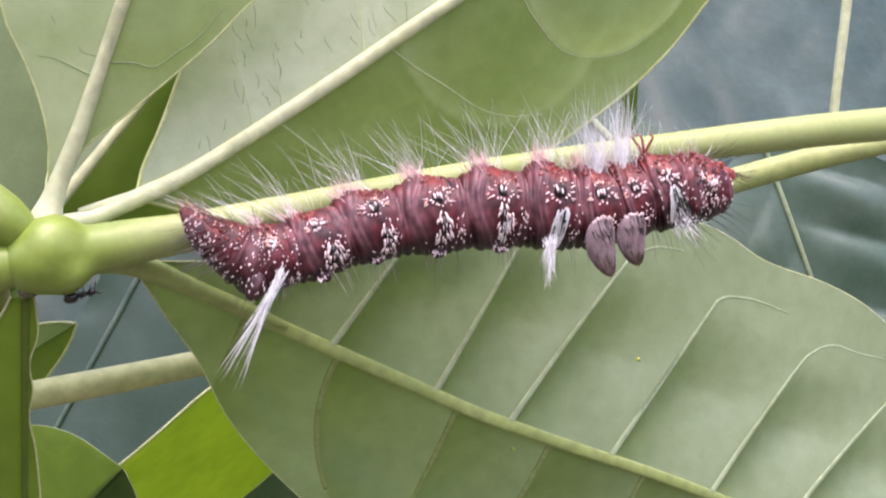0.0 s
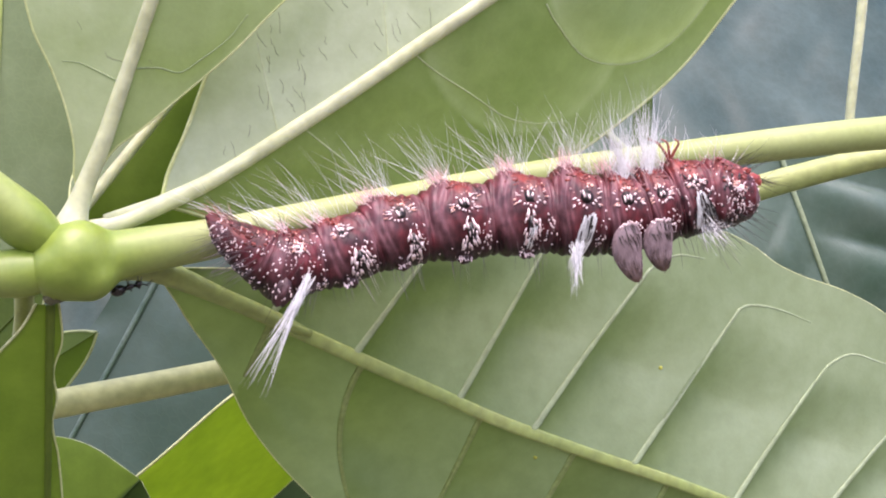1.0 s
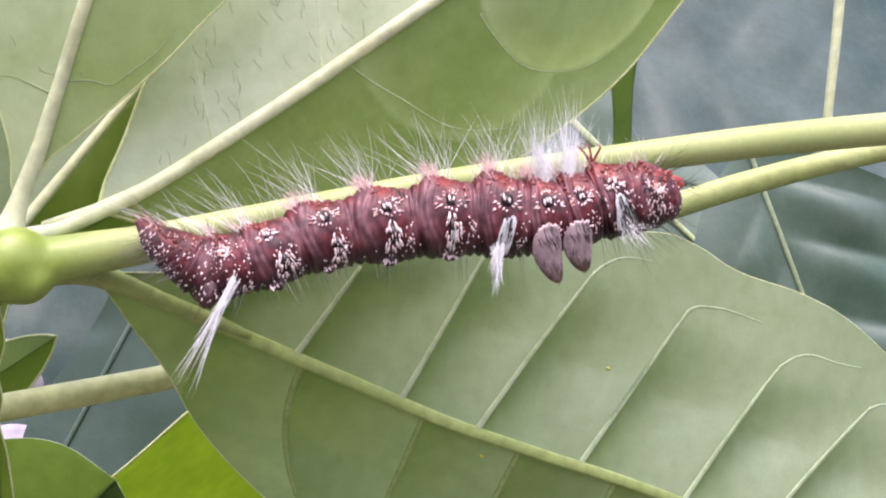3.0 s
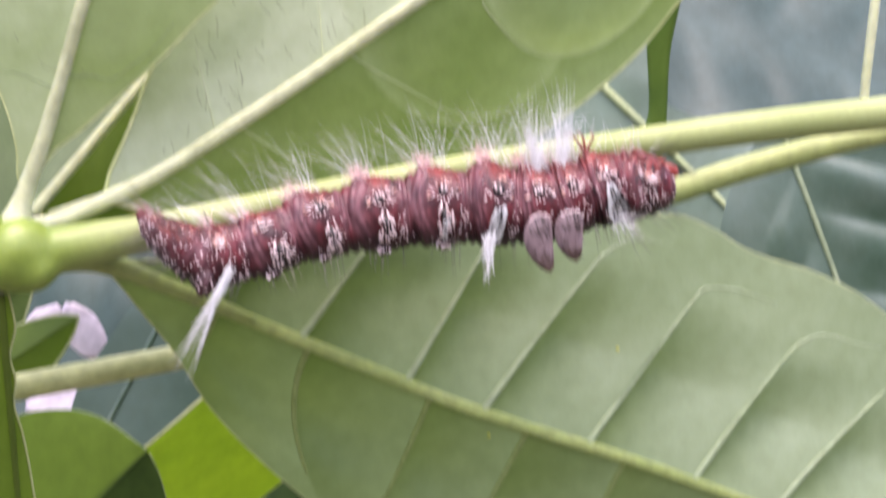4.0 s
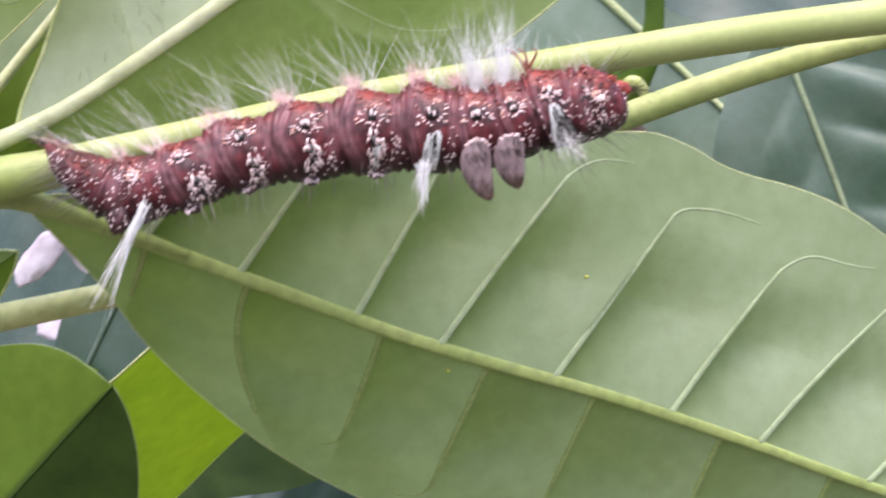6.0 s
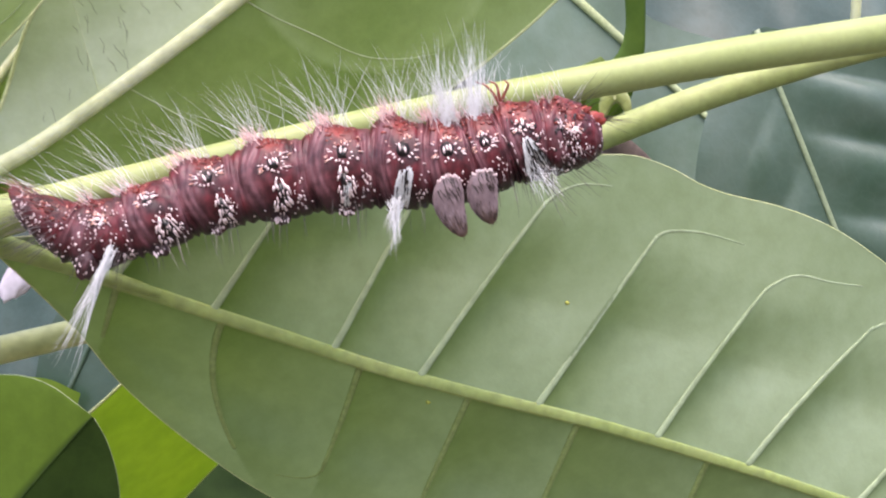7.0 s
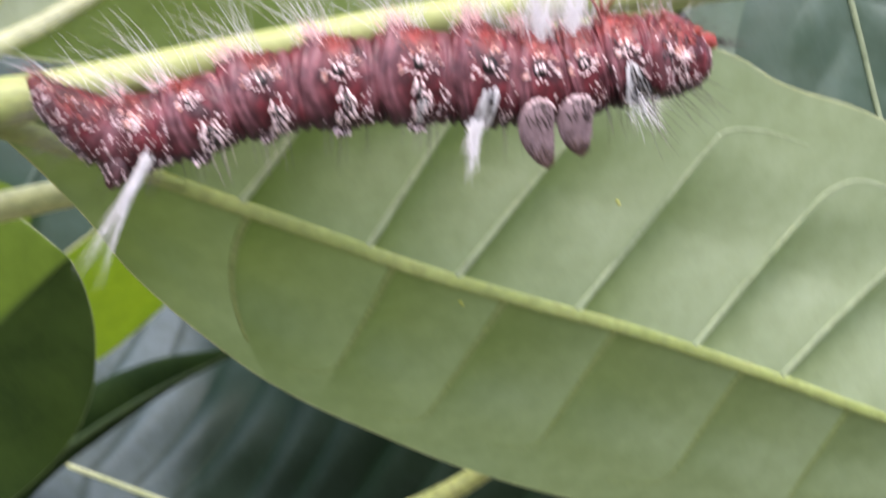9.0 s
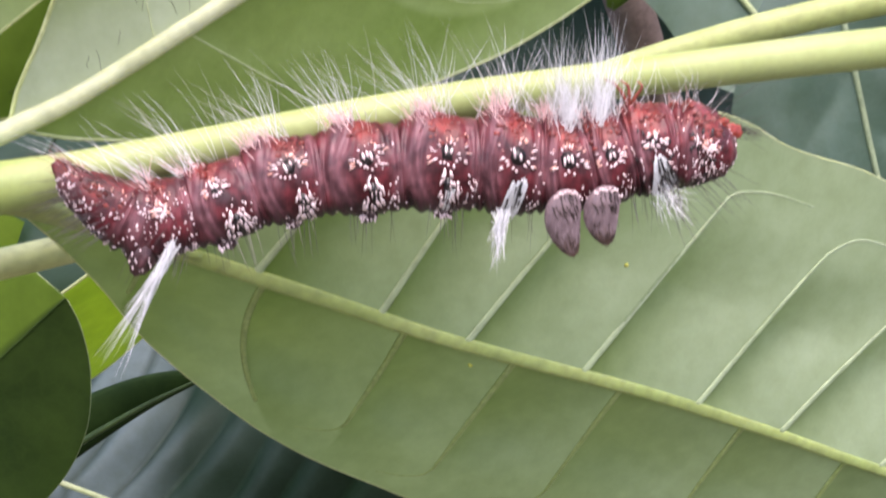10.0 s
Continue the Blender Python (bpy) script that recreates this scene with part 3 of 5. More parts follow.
back = thing("back_stem", (-4.0, 1.6, -1.25), "pale yellow stem ending behind the broad leaf", "stem", "back stems")
bm = bmesh.new()
tube(bm, spline([(-4.2, 1.5, -1.34, 0.13), (-3.1, 1.9, -1.15, 0.128), (-1.85, 2.6, -0.945, 0.122), (-0.6, 3.1, -0.70, 0.11)], 40), 16)
part("stem", bm, STEM_PALE, back)
back = thing("back_stem", (-0.3, 3.5, -0.6), "yellow-green stem forking off behind the twig", "stem", "back stems")
bm = bmesh.new()
tube(bm, spline([(-0.3, 3.5, -0.60, 0.12), (0.5, 3.7, -0.28, 0.13), (2.6, 4.3, 0.50, 0.135), (4.0, 4.5, 0.95, 0.135), (5.5, 4.6, 1.3, 0.12), (9, 5.0, 1.9, 0.12)], 70), 16)
part("stem", bm, STEM_BACK, back)

# ---------------------------------------------------------------- leaves round the larva
broad = Blade((-1.94, 0.27, 0.0), (3.08, 1.78, -1.40), (0.546, -1, -0.073), 11.5,
              left=((0, 0.02), (1, 0.42), (2, 0.92), (3, 1.45), (4, 1.98), (4.9, 2.33), (5.4, 2.35), (5.8, 2.30), (6.15, 2.31), (6.6, 2.36), (7.1, 2.36), (7.6, 2.30), (8.2, 2.16), (9.5, 1.6), (10.5, 0.9), (11.5, 0.0)),
              right=((0, 0.02), (0.5, 0.27), (0.96, 0.52), (1.4, 0.81), (1.75, 0.99), (2.13, 1.15), (2.7, 1.35), (3.1, 1.45), (3.7, 1.57), (4.76, 1.74), (5.4, 1.79), (6.2, 1.80), (7.5, 1.70), (9, 1.32), (10.5, 0.65), (11.5, 0.0)),
              sag=((0, 0), (1.4, 0.0), (2.5, -0.02), (3.4, -0.042), (4.3, -0.015), (5.5, 0.045), (7, 0.055), (7.8, 0.04), (8.6, 0.03)),
              lift=((0, 0), (2.5, 0.0), (3.7, 0.04), (4.9, 0.14), (6.1, 0.24), (7.1, 0.33), (9, 0.48), (11.5, 0.6)), droop=0.45,
              veins=((1.0, 1.15, 0.5, 0.05), (1.86, 2.08, 0.9, 0.0), (2.95, 3.20, 1.5, 0.0), (3.76, 4.36, 1.75, -0.08), (4.88, 5.49, 1.73, -0.03),
                     (6.08, 6.72, 1.60, -0.10), (7.05, 8.0, 1.62, -0.25), (8.3, 9.2, 1.4, 0.0), (9.3, 10.0, 1.0, 0.0),
                     (1.05, 1.15, -0.5, 0.0), (1.97, 2.6, -1.12, -0.6), (3.22, 3.39, -1.08, 0.05), (4.25, 4.38, -1.33, 0.0), (5.31, 5.45, -1.28, 0.0), (6.65, 6.84, -1.25, 0.0),
                     (7.9, 8.05, -1.1, 0.0), (9.0, 9.1, -0.8, 0.0)),
              lines=(((5.49, 1.72), (5.55, 1.78), (5.66, 1.83), (5.85, 1.88), (6.1, 1.91), (6.38, 1.92)),
                     ((6.72, 1.59), (6.80, 1.68), (6.92, 1.78), (7.08, 1.84), (7.35, 1.87), (7.74, 1.95)),
                     ((8.0, 1.61), (8.12, 1.69), (8.3, 1.74), (8.6, 1.75)), ((4.36, 1.74), (4.45, 1.86), (4.62, 1.98), (4.9, 2.04)),
                     ((3.39, -1.06), (3.36, -1.14), (3.25, -1.20), (3.02, -1.24)), ((4.38, -1.31), (4.34, -1.40), (4.2, -1.46), (3.95, -1.48)), ((5.45, -1.26), (5.42, -1.36), (5.3, -1.42), (5.02, -1.47)), ((6.84, -1.23), (6.8, -1.36), (6.6, -1.46), (6.3, -1.52))),
              quilt=0.17, wave=0.03, twist=((0, 0.35), (2.5, 0.10), (5, -0.02), (7, -0.06), (9, -0.15)))


def broad_sheen(u, w):
    """Painted light: palest towards the tip, the upper margin and each panel's far side."""
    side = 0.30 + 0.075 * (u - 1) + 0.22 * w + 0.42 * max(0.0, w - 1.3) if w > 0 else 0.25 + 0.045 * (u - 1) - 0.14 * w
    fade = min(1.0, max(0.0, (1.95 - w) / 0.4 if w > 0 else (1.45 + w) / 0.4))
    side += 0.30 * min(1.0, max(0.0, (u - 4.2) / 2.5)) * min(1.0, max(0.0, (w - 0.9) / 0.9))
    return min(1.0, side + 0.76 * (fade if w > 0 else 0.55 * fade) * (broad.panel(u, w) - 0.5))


leaf("broad_leaf", "broad pale green leaf underside with raised side veins", broad, UNDER, RIB_GREEN, VEIN, rib_r=(0.064, 0.044), nu=460, nv=90, vein_r=0.034, vein_up=0.002, edge_r=0.008, line_r=0.017, line_up=0.0005, lit_mask=broad_sheen, low_vein=VEIN_OLIVE, rib_flat=0.30, rib_w=-0.028,
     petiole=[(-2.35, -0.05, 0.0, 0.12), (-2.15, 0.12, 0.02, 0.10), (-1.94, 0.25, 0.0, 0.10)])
upper = Blade((-2.29, -0.02, 0.36), (2.83, 1.0, 1.82), (0.4, -1, -0.145), 9.5,
              left=((0, 0.0), (0.45, 0.03), (0.62, 0.20), (0.93, 0.42), (1.35, 0.74), (1.8, 0.95), (2.3, 1.08), (3.5, 1.3), (5, 1.3), (7, 0.9), (9.5, 0)),
              right=((0, 0.0), (0.45, 0.03), (0.7, 0.25), (1.3, 0.70), (2.0, 1.09), (3.0, 1.52), (3.6, 1.71), (4.0, 1.75), (4.4, 1.75), (5.0, 1.72), (5.5, 1.64), (6.0, 1.47), (7.5, 0.9), (9.5, 0)),
              sag=((0, 0), (0.7, -0.13), (1.7, -0.12), (2.85, -0.06), (3.44, 0), (5, 0.1), (9.5, 0.3)),
              veins=((1.5, 1.75, 0.7, 0.0), (2.6, 3.1, 0.9, 0.0), (3.7, 4.3, 0.9, 0.0), (1.7, 2.1, -0.8, 0.0), (6.0, 6.5, 0.7, 0)),
              quilt=0.06, wave=0.03, seed=2.0, fold=-0.26, bumps=((5.25, -0.42, 1.14, 1.0, 0.20), (4.1, -0.15, 1.2, 1.28, 0.12)),
              lines=(((2.85, -0.05), (2.98, -0.30), (3.16, -0.59), (3.42, -1.0), (3.7, -1.25), (4.0, -1.42)),
                     ((4.10, -0.35), (4.14, -0.55), (4.32, -0.98), (4.77, -1.31), (5.25, -1.40), (5.8, -1.27), (6.05, -1.08))))


def upper_sheen(u, w):
    """Painted sheen over the upper half; below, palest at the lobe rims and margin."""
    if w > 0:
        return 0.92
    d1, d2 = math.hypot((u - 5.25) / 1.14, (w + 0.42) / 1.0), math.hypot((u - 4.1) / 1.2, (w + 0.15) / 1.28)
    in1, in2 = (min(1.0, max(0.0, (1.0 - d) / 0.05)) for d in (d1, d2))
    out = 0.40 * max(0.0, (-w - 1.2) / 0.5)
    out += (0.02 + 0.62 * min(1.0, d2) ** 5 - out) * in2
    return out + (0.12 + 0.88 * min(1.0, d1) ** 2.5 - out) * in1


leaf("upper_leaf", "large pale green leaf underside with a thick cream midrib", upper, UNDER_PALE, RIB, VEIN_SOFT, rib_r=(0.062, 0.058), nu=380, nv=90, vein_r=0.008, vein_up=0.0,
     lit_mask=upper_sheen,
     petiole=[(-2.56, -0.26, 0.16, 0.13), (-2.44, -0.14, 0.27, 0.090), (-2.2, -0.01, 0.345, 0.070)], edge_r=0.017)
left_top = Blade((-2.44, -0.2, 0.45), (0.56, -0.25, 1.5), (0.15, -1, -0.17), 6.0,
                 left=((0, 0.0), (0.1, 0.05), (0.22, 0.12), (0.41, 0.18), (0.67, 0.33), (0.92, 0.53), (1.13, 0.73), (1.7, 1.05), (2.5, 1.25), (4, 1.1), (6, 0)),
                 right=((0, 0.0), (0.27, 0.03), (0.5, 0.09), (0.66, 0.20), (0.82, 0.30), (1.14, 0.49), (1.47, 0.68), (1.68, 0.78), (2.5, 1.12), (4, 1.1), (6, 0)),
                 quilt=0.0, wave=0.02, seed=4.0, fold=-0.16, bumps=((1.7, -0.25, 0.6, 0.42, 0.05), (1.75, 0.5, 0.8, 0.45, 0.04)),
                 lines=(((0.98, 0.02), (1.0, 0.2), (1.01, 0.34), (0.98, 0.46)), ((1.1, -0.02), (1.17, -0.2), (1.19, -0.36), (1.33, -0.47), (1.54, -0.61), (1.76, -0.69))))
# left half painted paler, the sheen on it put into the colour
leaf("side_leaf", "pale green leaf underside with a straight cream midrib", left_top, UNDER_PALE, RIB, VEIN_FAINT, rib_r=(0.056, 0.048), nu=60, nv=20, vein_r=0.014, lit_mask=lambda u, w: 0.78 if w > 0 else 0.35,
     petiole=[(-2.54, -0.26, 0.12, 0.19), (-2.50, -0.25, 0.30, 0.135), (-2.44, -0.24, 0.50, 0.082)])
far_left = Blade((-3.35, 0.7, 0.0), (0.0, 0.35, 2.0), (0.2, -1, 0.1), 5.0,
                 left=((0, 0.3), (0.6, 0.5), (1.5, 0.62), (3, 0.7), (5, 0)), right=((0, 0.5), (0.6, 0.72), (1.5, 0.72), (3, 0.6), (5, 0)),
                 veins=((0.7, 1.1, 0.5, 0.0), (1.4, 1.9, 0.5, 0.0)), quilt=0.02, wave=0.04, seed=1.0)
leaf("shaded_leaf", "dull green leaf underside behind the node", far_left, UNDER_DULL, RIB_GREEN, VEIN, rib_r=(0.04, 0.02), nu=40, nv=12, vein_r=0.012)
inner = Blade((-2.62, 0.5, 0.40), (0.82, 0.6, 1.19), (0.1, -1, 0.3), 3.0,
              left=((0, 0.05), (0.3, 0.25), (1, 0.45), (2, 0.5), (3, 0.1)), right=((0, 0.02), (1, 0.03), (3, 0.02)), quilt=0.0, wave=0.03, seed=15.0, fold=-0.3)
leaf("inner_leaf", "narrow grey-green leaf with a pale midrib between larger leaves", inner, UNDER_DULL, RIB, None, rib_r=(0.050, 0.03), nu=40, nv=10)
sprout = Blade((-2.6, 1.5, 0.2), (1.0, 0.3, 1.55), (0.1, -1, 0.2), 4.0,
               left=((0, 0.4), (0.6, 0.9), (1.5, 1.0), (3, 0.8), (4, 0)), right=((0, 0.0), (0.6, 0.55), (1.5, 0.8), (3, 0.6), (4, 0)),
               veins=(), quilt=0.0, wave=0.04, seed=3.0, lines=(((0.35, -0.1), (0.6, -0.25), (0.75, -0.5)), ((1.0, -0.05), (1.2, -0.3), (1.25, -0.6))))
leaf("young_leaf", "bright green young leaf between larger leaves", sprout, HANG, None, HANG, rib_r=(0.02, 0.01), nu=40, nv=12, vein_r=0.010)
hanging = Blade((-2.68, -0.1, -0.25), (-0.24, 1.0, -1.75), (0.35, -1, 0.1), 5.0,
                left=((0, 0.06), (0.15, 0.08), (0.35, 0.09), (0.6, 0.03), (0.85, 0.06), (1.1, 0.03), (1.4, 0.08), (2.0, 0.13), (3.5, 0.2), (5, 0)), right=((0, 0.10), (0.2, 0.2), (0.5, 0.42), (1.0, 0.65), (2, 0.8), (5, 0)),
                cup=-0.25, veins=((0.6, 0.9, 0.3, 0.0), (1.2, 1.5, 0.35, 0.0), (0.9, 1.2, -0.4, 0.0)), quilt=0.02, wave=0.04, seed=5.0)
leaf("hanging_leaf", "folded green leaf hanging below the node", hanging, HANG, HANG, None, rib_r=(0.035, 0.01), nu=50, nv=12, vein_r=0.010)

# ---------------------------------------------------------------- leaves farther back
low_dark = Blade((-5.19, 4.22, -4.65), (2.12, 0.2, 2.18), (0.0, -1, 0.1), 3.53,
                 left=((0, 0.62), (1.04, 1.22), (1.97, 1.47), (2.65, 1.41), (3.13, 1.07), (3.42, 0.6), (3.53, 0.02)), right=((0, 1.05), (1.04, 1.28), (1.97, 1.30), (2.65, 1.08), (3.13, 0.70), (3.42, 0.30), (3.53, 0.02)),
                 veins=((0.9, 1.4, 0.95, 0), (1.8, 2.3, 0.85, 0), (1.3, 1.9, -0.6, 0)), quilt=0.03, wave=0.05, seed=6.0, fold=-0.2)
# one half lit, one shaded: the fold's light is put into the colour
leaf("lower_leaf", "dark green folded leaf below the stem", low_dark, LOW, LOW, None, rib_r=(0.012, 0.01), nu=50, nv=16, vein_r=0.010, group="lower leaves", edge=VEIN_FAINT, edge_r=0.005, lit_mask=lambda u, w: 1.0 if w > 0 else 0.0)
low_bright = Blade((-5.32, 6.4, -5.32), (0.75, 0.0, 0.66), (0.52, -0.31, -0.59), 8.0,
                   left=((0, 0.3), (1.0, 1.4), (2.5, 1.95), (5, 1.95), (6.5, 1.2), (8, 0.0)), right=((0, 0.3), (1.0, 1.0), (2.5, 1.38), (5, 1.38), (6.5, 0.85), (8, 0.0)),
                   veins=((2, 2.8, 1.5, 0), (3, 3.8, 1.6, 0), (4, 4.8, 1.6, 0)), quilt=0.03, wave=0.03, seed=8.0)
leaf("lower_leaf", "bright yellow-green leaf lit from behind", low_bright, BRIGHT, None, None, rib_r=(0.012, 0.01), nu=60, nv=16, vein_r=0.010, group="lower leaves", edge_r=0.015)
low_left = Blade((-6.85, 8.0, -3.42), (1.0, 0.0, 0.36), (0.2, -1, 0.1), 2.85,
                 left=((0, 0.3), (0.9, 0.62), (1.8, 0.6), (2.5, 0.34), (2.85, 0.0)), right=((0, 0.3), (0.9, 0.7), (1.8, 0.7), (2.5, 0.4), (2.85, 0.0)),
                 veins=((0.9, 1.3, 0.5, 0), (1.5, 1.9, 0.5, 0)), quilt=0.02, wave=0.04, seed=17.0)
leaf("lower_leaf", "bright green leaf beside the folded leaf", low_left, BRIGHT, None, None, None, nu=40, nv=12, group="lower leaves")
small_leaf = Blade((-4.1, 2.24, -1.37), (1.0, -0.1, 0.62), (0.1, -1, 0.2), 1.6,
                   left=((0, 0.1), (0.4, 0.25), (0.9, 0.29), (1.25, 0.2), (1.48, 0.09), (1.6, 0.0)), right=((0, 0.1), (0.4, 0.27), (0.9, 0.30), (1.25, 0.2), (1.48, 0.09), (1.6, 0.0)),
                   veins=((0.5, 0.8, 0.25, 0), (0.5, 0.8, -0.25, 0)), quilt=0.01, wave=0.03, seed=14.0, fold=-0.3)
leaf("small_leaf", "small green leaf with a pale rim below the node", small_leaf, HANG, HANG, None, rib_r=(0.012, 0.006), nu=40, nv=12, edge_r=0.014)
ridged = Blade((-7.8, 10.5, -5.9), (3.0, 0.0, -1.02), (0.0, -1, 0.75), 16.0,
               left=((0, 0.5), (2, 2.2), (4.0, 3.3), (6, 3.9), (9, 3.9), (16, 0)), right=((0, 0.5), (2, 1.9), (5, 2.8), (9, 2.8), (16, 0)),
               veins=tuple((1.5 + 0.68 * k + 0.10 * math.sin(k * 2.3), 2.0 + 0.68 * k + 0.12 * math.sin(k * 1.7), 2.6, 0.55) for k in range(16)) + tuple((2.0 + 0.8 * k, 2.4 + 0.8 * k, -2.4, 0.1) for k in range(12)),
               quilt=-0.24, wave=0.1, seed=9.0, twist=((0, -0.5), (4, -0.4), (5.5, 0.1), (7, 0.8), (10, 1.2)))


def ridge_sheen(u, w):
    """Painted sky sheen, fading along the leaf, shaded in the furrows, pale on crests."""
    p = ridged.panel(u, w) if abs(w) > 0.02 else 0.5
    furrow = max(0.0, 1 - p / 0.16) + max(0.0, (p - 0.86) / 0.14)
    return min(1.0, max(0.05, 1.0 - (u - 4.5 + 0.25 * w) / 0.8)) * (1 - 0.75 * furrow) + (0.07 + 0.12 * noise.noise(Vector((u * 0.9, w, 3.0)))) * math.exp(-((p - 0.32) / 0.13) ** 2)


leaf("ridged_leaf", "glossy blue-green leaf with deep ridges and a pale midrib", ridged, UPPER_MATT, VEIN_SOFT, None, None, lit_mask=ridge_sheen, rib_r=(0.045, 0.035), nu=420, nv=40)
bm = bmesh.new()
band = thing("curled_leaf", (-5.1, 9.5, -6.8), "dark curled leaf blade over the ridged leaf", "leaf")
tube(bm, spline([(-6.2, 9.5, -7.9, 0.40), (-4.9, 9.5, -6.42, 0.41), (-4.1, 9.5, -5.79, 0.36), (-3.1, 9.5, -5.16, 0.24), (-2.1, 9.5, -4.75, 0.05)], 40), 14, 0.4, (0, -1, 0))
part("blade", bm, BAND, band)
bm = bmesh.new()
tube(bm, spline([(-6.1, 9.28, -8.15, 0.06), (-4.9, 9.28, -6.68, 0.06), (-4.1, 9.29, -6.0, 0.05), (-3.1, 9.33, -5.3, 0.035), (-2.2, 9.42, -4.8, 0.012)], 40), 8)
part("midrib", bm, BAND_RIB, band, "dull green midrib")
bm = bmesh.new()
yellow = thing("leaf_stalk", (0.1, 5.0, -5.0), "yellow-green leaf stalk below the broad leaf", "leaf stalk")
tube(bm, spline([(-1.5, 5.0, -6.0, 0.11), (0.14, 5.0, -5.05, 0.11), (1.2, 5.0, -4.42, 0.11), (2.5, 5.0, -3.2, 0.10)], 30), 12)
part("stalk", bm, STEM, yellow)

wall_leaf = Blade((1.4, 11.9, 4.5), (1.0, 0.1, -0.35), (0.0, -1, 0.8), 14.0,
                  left=((0, 0.5), (2, 3.2), (7, 4), (14, 0)), right=((0, 0.5), (2, 2.5), (5, 3.0), (14, 0)),
                  veins=tuple((1.2 + 1.3 * k, 2.2 + 1.3 * k, 3.0, 0) for k in range(8)) + tuple((1.2 + 1.3 * k, 2.2 + 1.3 * k, -2.5, 0) for k in range(8)), quilt=-0.03, wave=0.12, seed=10.0)
leaf("background_leaf", "large blue-green leaf with a painted grey sky sheen", wall_leaf, UPPER_PALE, None, None, None, nu=110, nv=40, group="background leaves")
bm = bmesh.new()
upright = thing("leaf_stalk", (5.6, 7.5, 1.0), "thin pale green upright leaf stalk", "leaf stalk")
tube(bm, spline([(5.56, 7.5, 0.6, 0.065), (5.64, 7.5, 1.9, 0.06), (5.81, 7.5, 3.3, 0.065), (5.96, 7.5, 5, 0.065)], 24), 10)
part("stalk", bm, RIB, upright)
right_leaf = Blade((4.40, 6.4, 1.6), (0.47, 0.0, -1.35), (0.0, -1, 0.45), 7.0,
                   left=((0, 0.1), (0.6, 1.0), (2, 2.4), (4, 2.2), (7, 0)), right=((0, 0.05), (0.6, 0.8), (1.4, 1.3), (3, 1.6), (5, 1.2), (7, 0)),
                   veins=((1.2, 2.2, 1.6, 0), (2.2, 3.2, 1.8, 0), (3.2, 4.2, 1.8, 0), (1.5, 2.3, -0.8, 0), (2.6, 3.4, -1.0, 0), (3.8, 4.6, -1, 0)), quilt=-0.16, wave=0.10, seed=11.0)
leaf("background_leaf", "blue-green leaf with a pale straight midrib", right_leaf, UPPER_J, VEIN_BACK, None, None, rib_r=(0.034, 0.026), nu=110, nv=40, group="background leaves")
mid_leaf = Blade((0.9, 8.7, 3.72), (1.0, 0.0, -1.0), (0.0, -1, 0.3), 6.2,
                 left=((0, 0.5), (1.2, 1.2), (2.1, 1.1), (2.5, 0.72), (2.8, 0.45), (3.2, 0.55), (4, 0.9), (5, 0.7), (6.2, 0)), right=((0, 0.5), (1, 1.2), (2, 1.7), (2.8, 1.35), (3.4, 0.95), (4, 0.85), (5, 0.9), (6.2, 0)),
                 veins=((1.8, 2.4, 0.8, 0), (1.3, 2.0, -1.2, 0), (2.2, 2.9, -1.0, 0)), quilt=-0.04, wave=0.05, seed=12.0)
leaf("background_leaf", "grey-green leaf with a yellow midrib behind the twig", mid_leaf, UPPER_K, VEIN_SOFT, None, None, rib_r=(0.075, 0.025), nu=50, nv=14, vein_r=0.02, group="background leaves")
bm = bmesh.new()
strip = thing("leaf_edge", (3.1, 8.0, 1.0), "narrow green leaf with a folded lobe behind the twig", "leaf")
tube(bm, spline([(2.5, 8.0, 0.45, 0.05), (2.62, 8.0, 0.75, 0.22), (2.82, 8.0, 1.1, 0.25), (3.03, 8.0, 1.45, 0.17), (3.1, 8.0, 1.8, 0.125), (3.12, 8.0, 2.6, 0.16), (3.2, 8.0, 3.4, 0.25), (3.3, 8.0, 4.6, 0.3)], 24), 10, 0.3, (0, -1, 0))
part("blade", bm, STRIP, strip)
bm = bmesh.new()
tube(bm, spline([(1.0, 8.2, 0.1, 0.10), (1.4, 8.2, 0.45, 0.28), (1.9, 8.2, 0.82, 0.30), (2.4, 8.2, 1.15, 0.22), (2.7, 8.2, 1.45, 0.05)], 30), 12, 0.3, (0, -1, 0))
part("lobe", bm, HANG, strip, "bright green lobe folded to the side")
bm = bmesh.new()
tube(bm, spline([(2.66, 7.7, 0.72, 0.04), (2.72, 7.7, 0.92, 0.09), (2.82, 7.7, 1.0, 0.11), (2.93, 7.7, 0.92, 0.08), (2.98, 7.7, 0.72, 0.03)], 30), 10, 0.5, (0, -1, 0))
part("curled_stalk", bm, STEM, strip, "yellow-green curled stalk at the foot")
bm = bmesh.new()
dry = thing("dry_stem", (3.1, 10.5, 0.4), "brown dry stem behind the leaves", "stem")
tube(bm, spline([(4.1, 10.5, -2.6, 0.30), (3.4, 10.5, -1.0, 0.30), (2.85, 10.5, 0.4, 0.30), (2.3, 10.5, 1.4, 0.32), (1.4, 10.5, 2.6, 0.30), (0.6, 10.5, 4.4, 0.28)], 30), 12)
part("stem", bm, BROWN, dry)
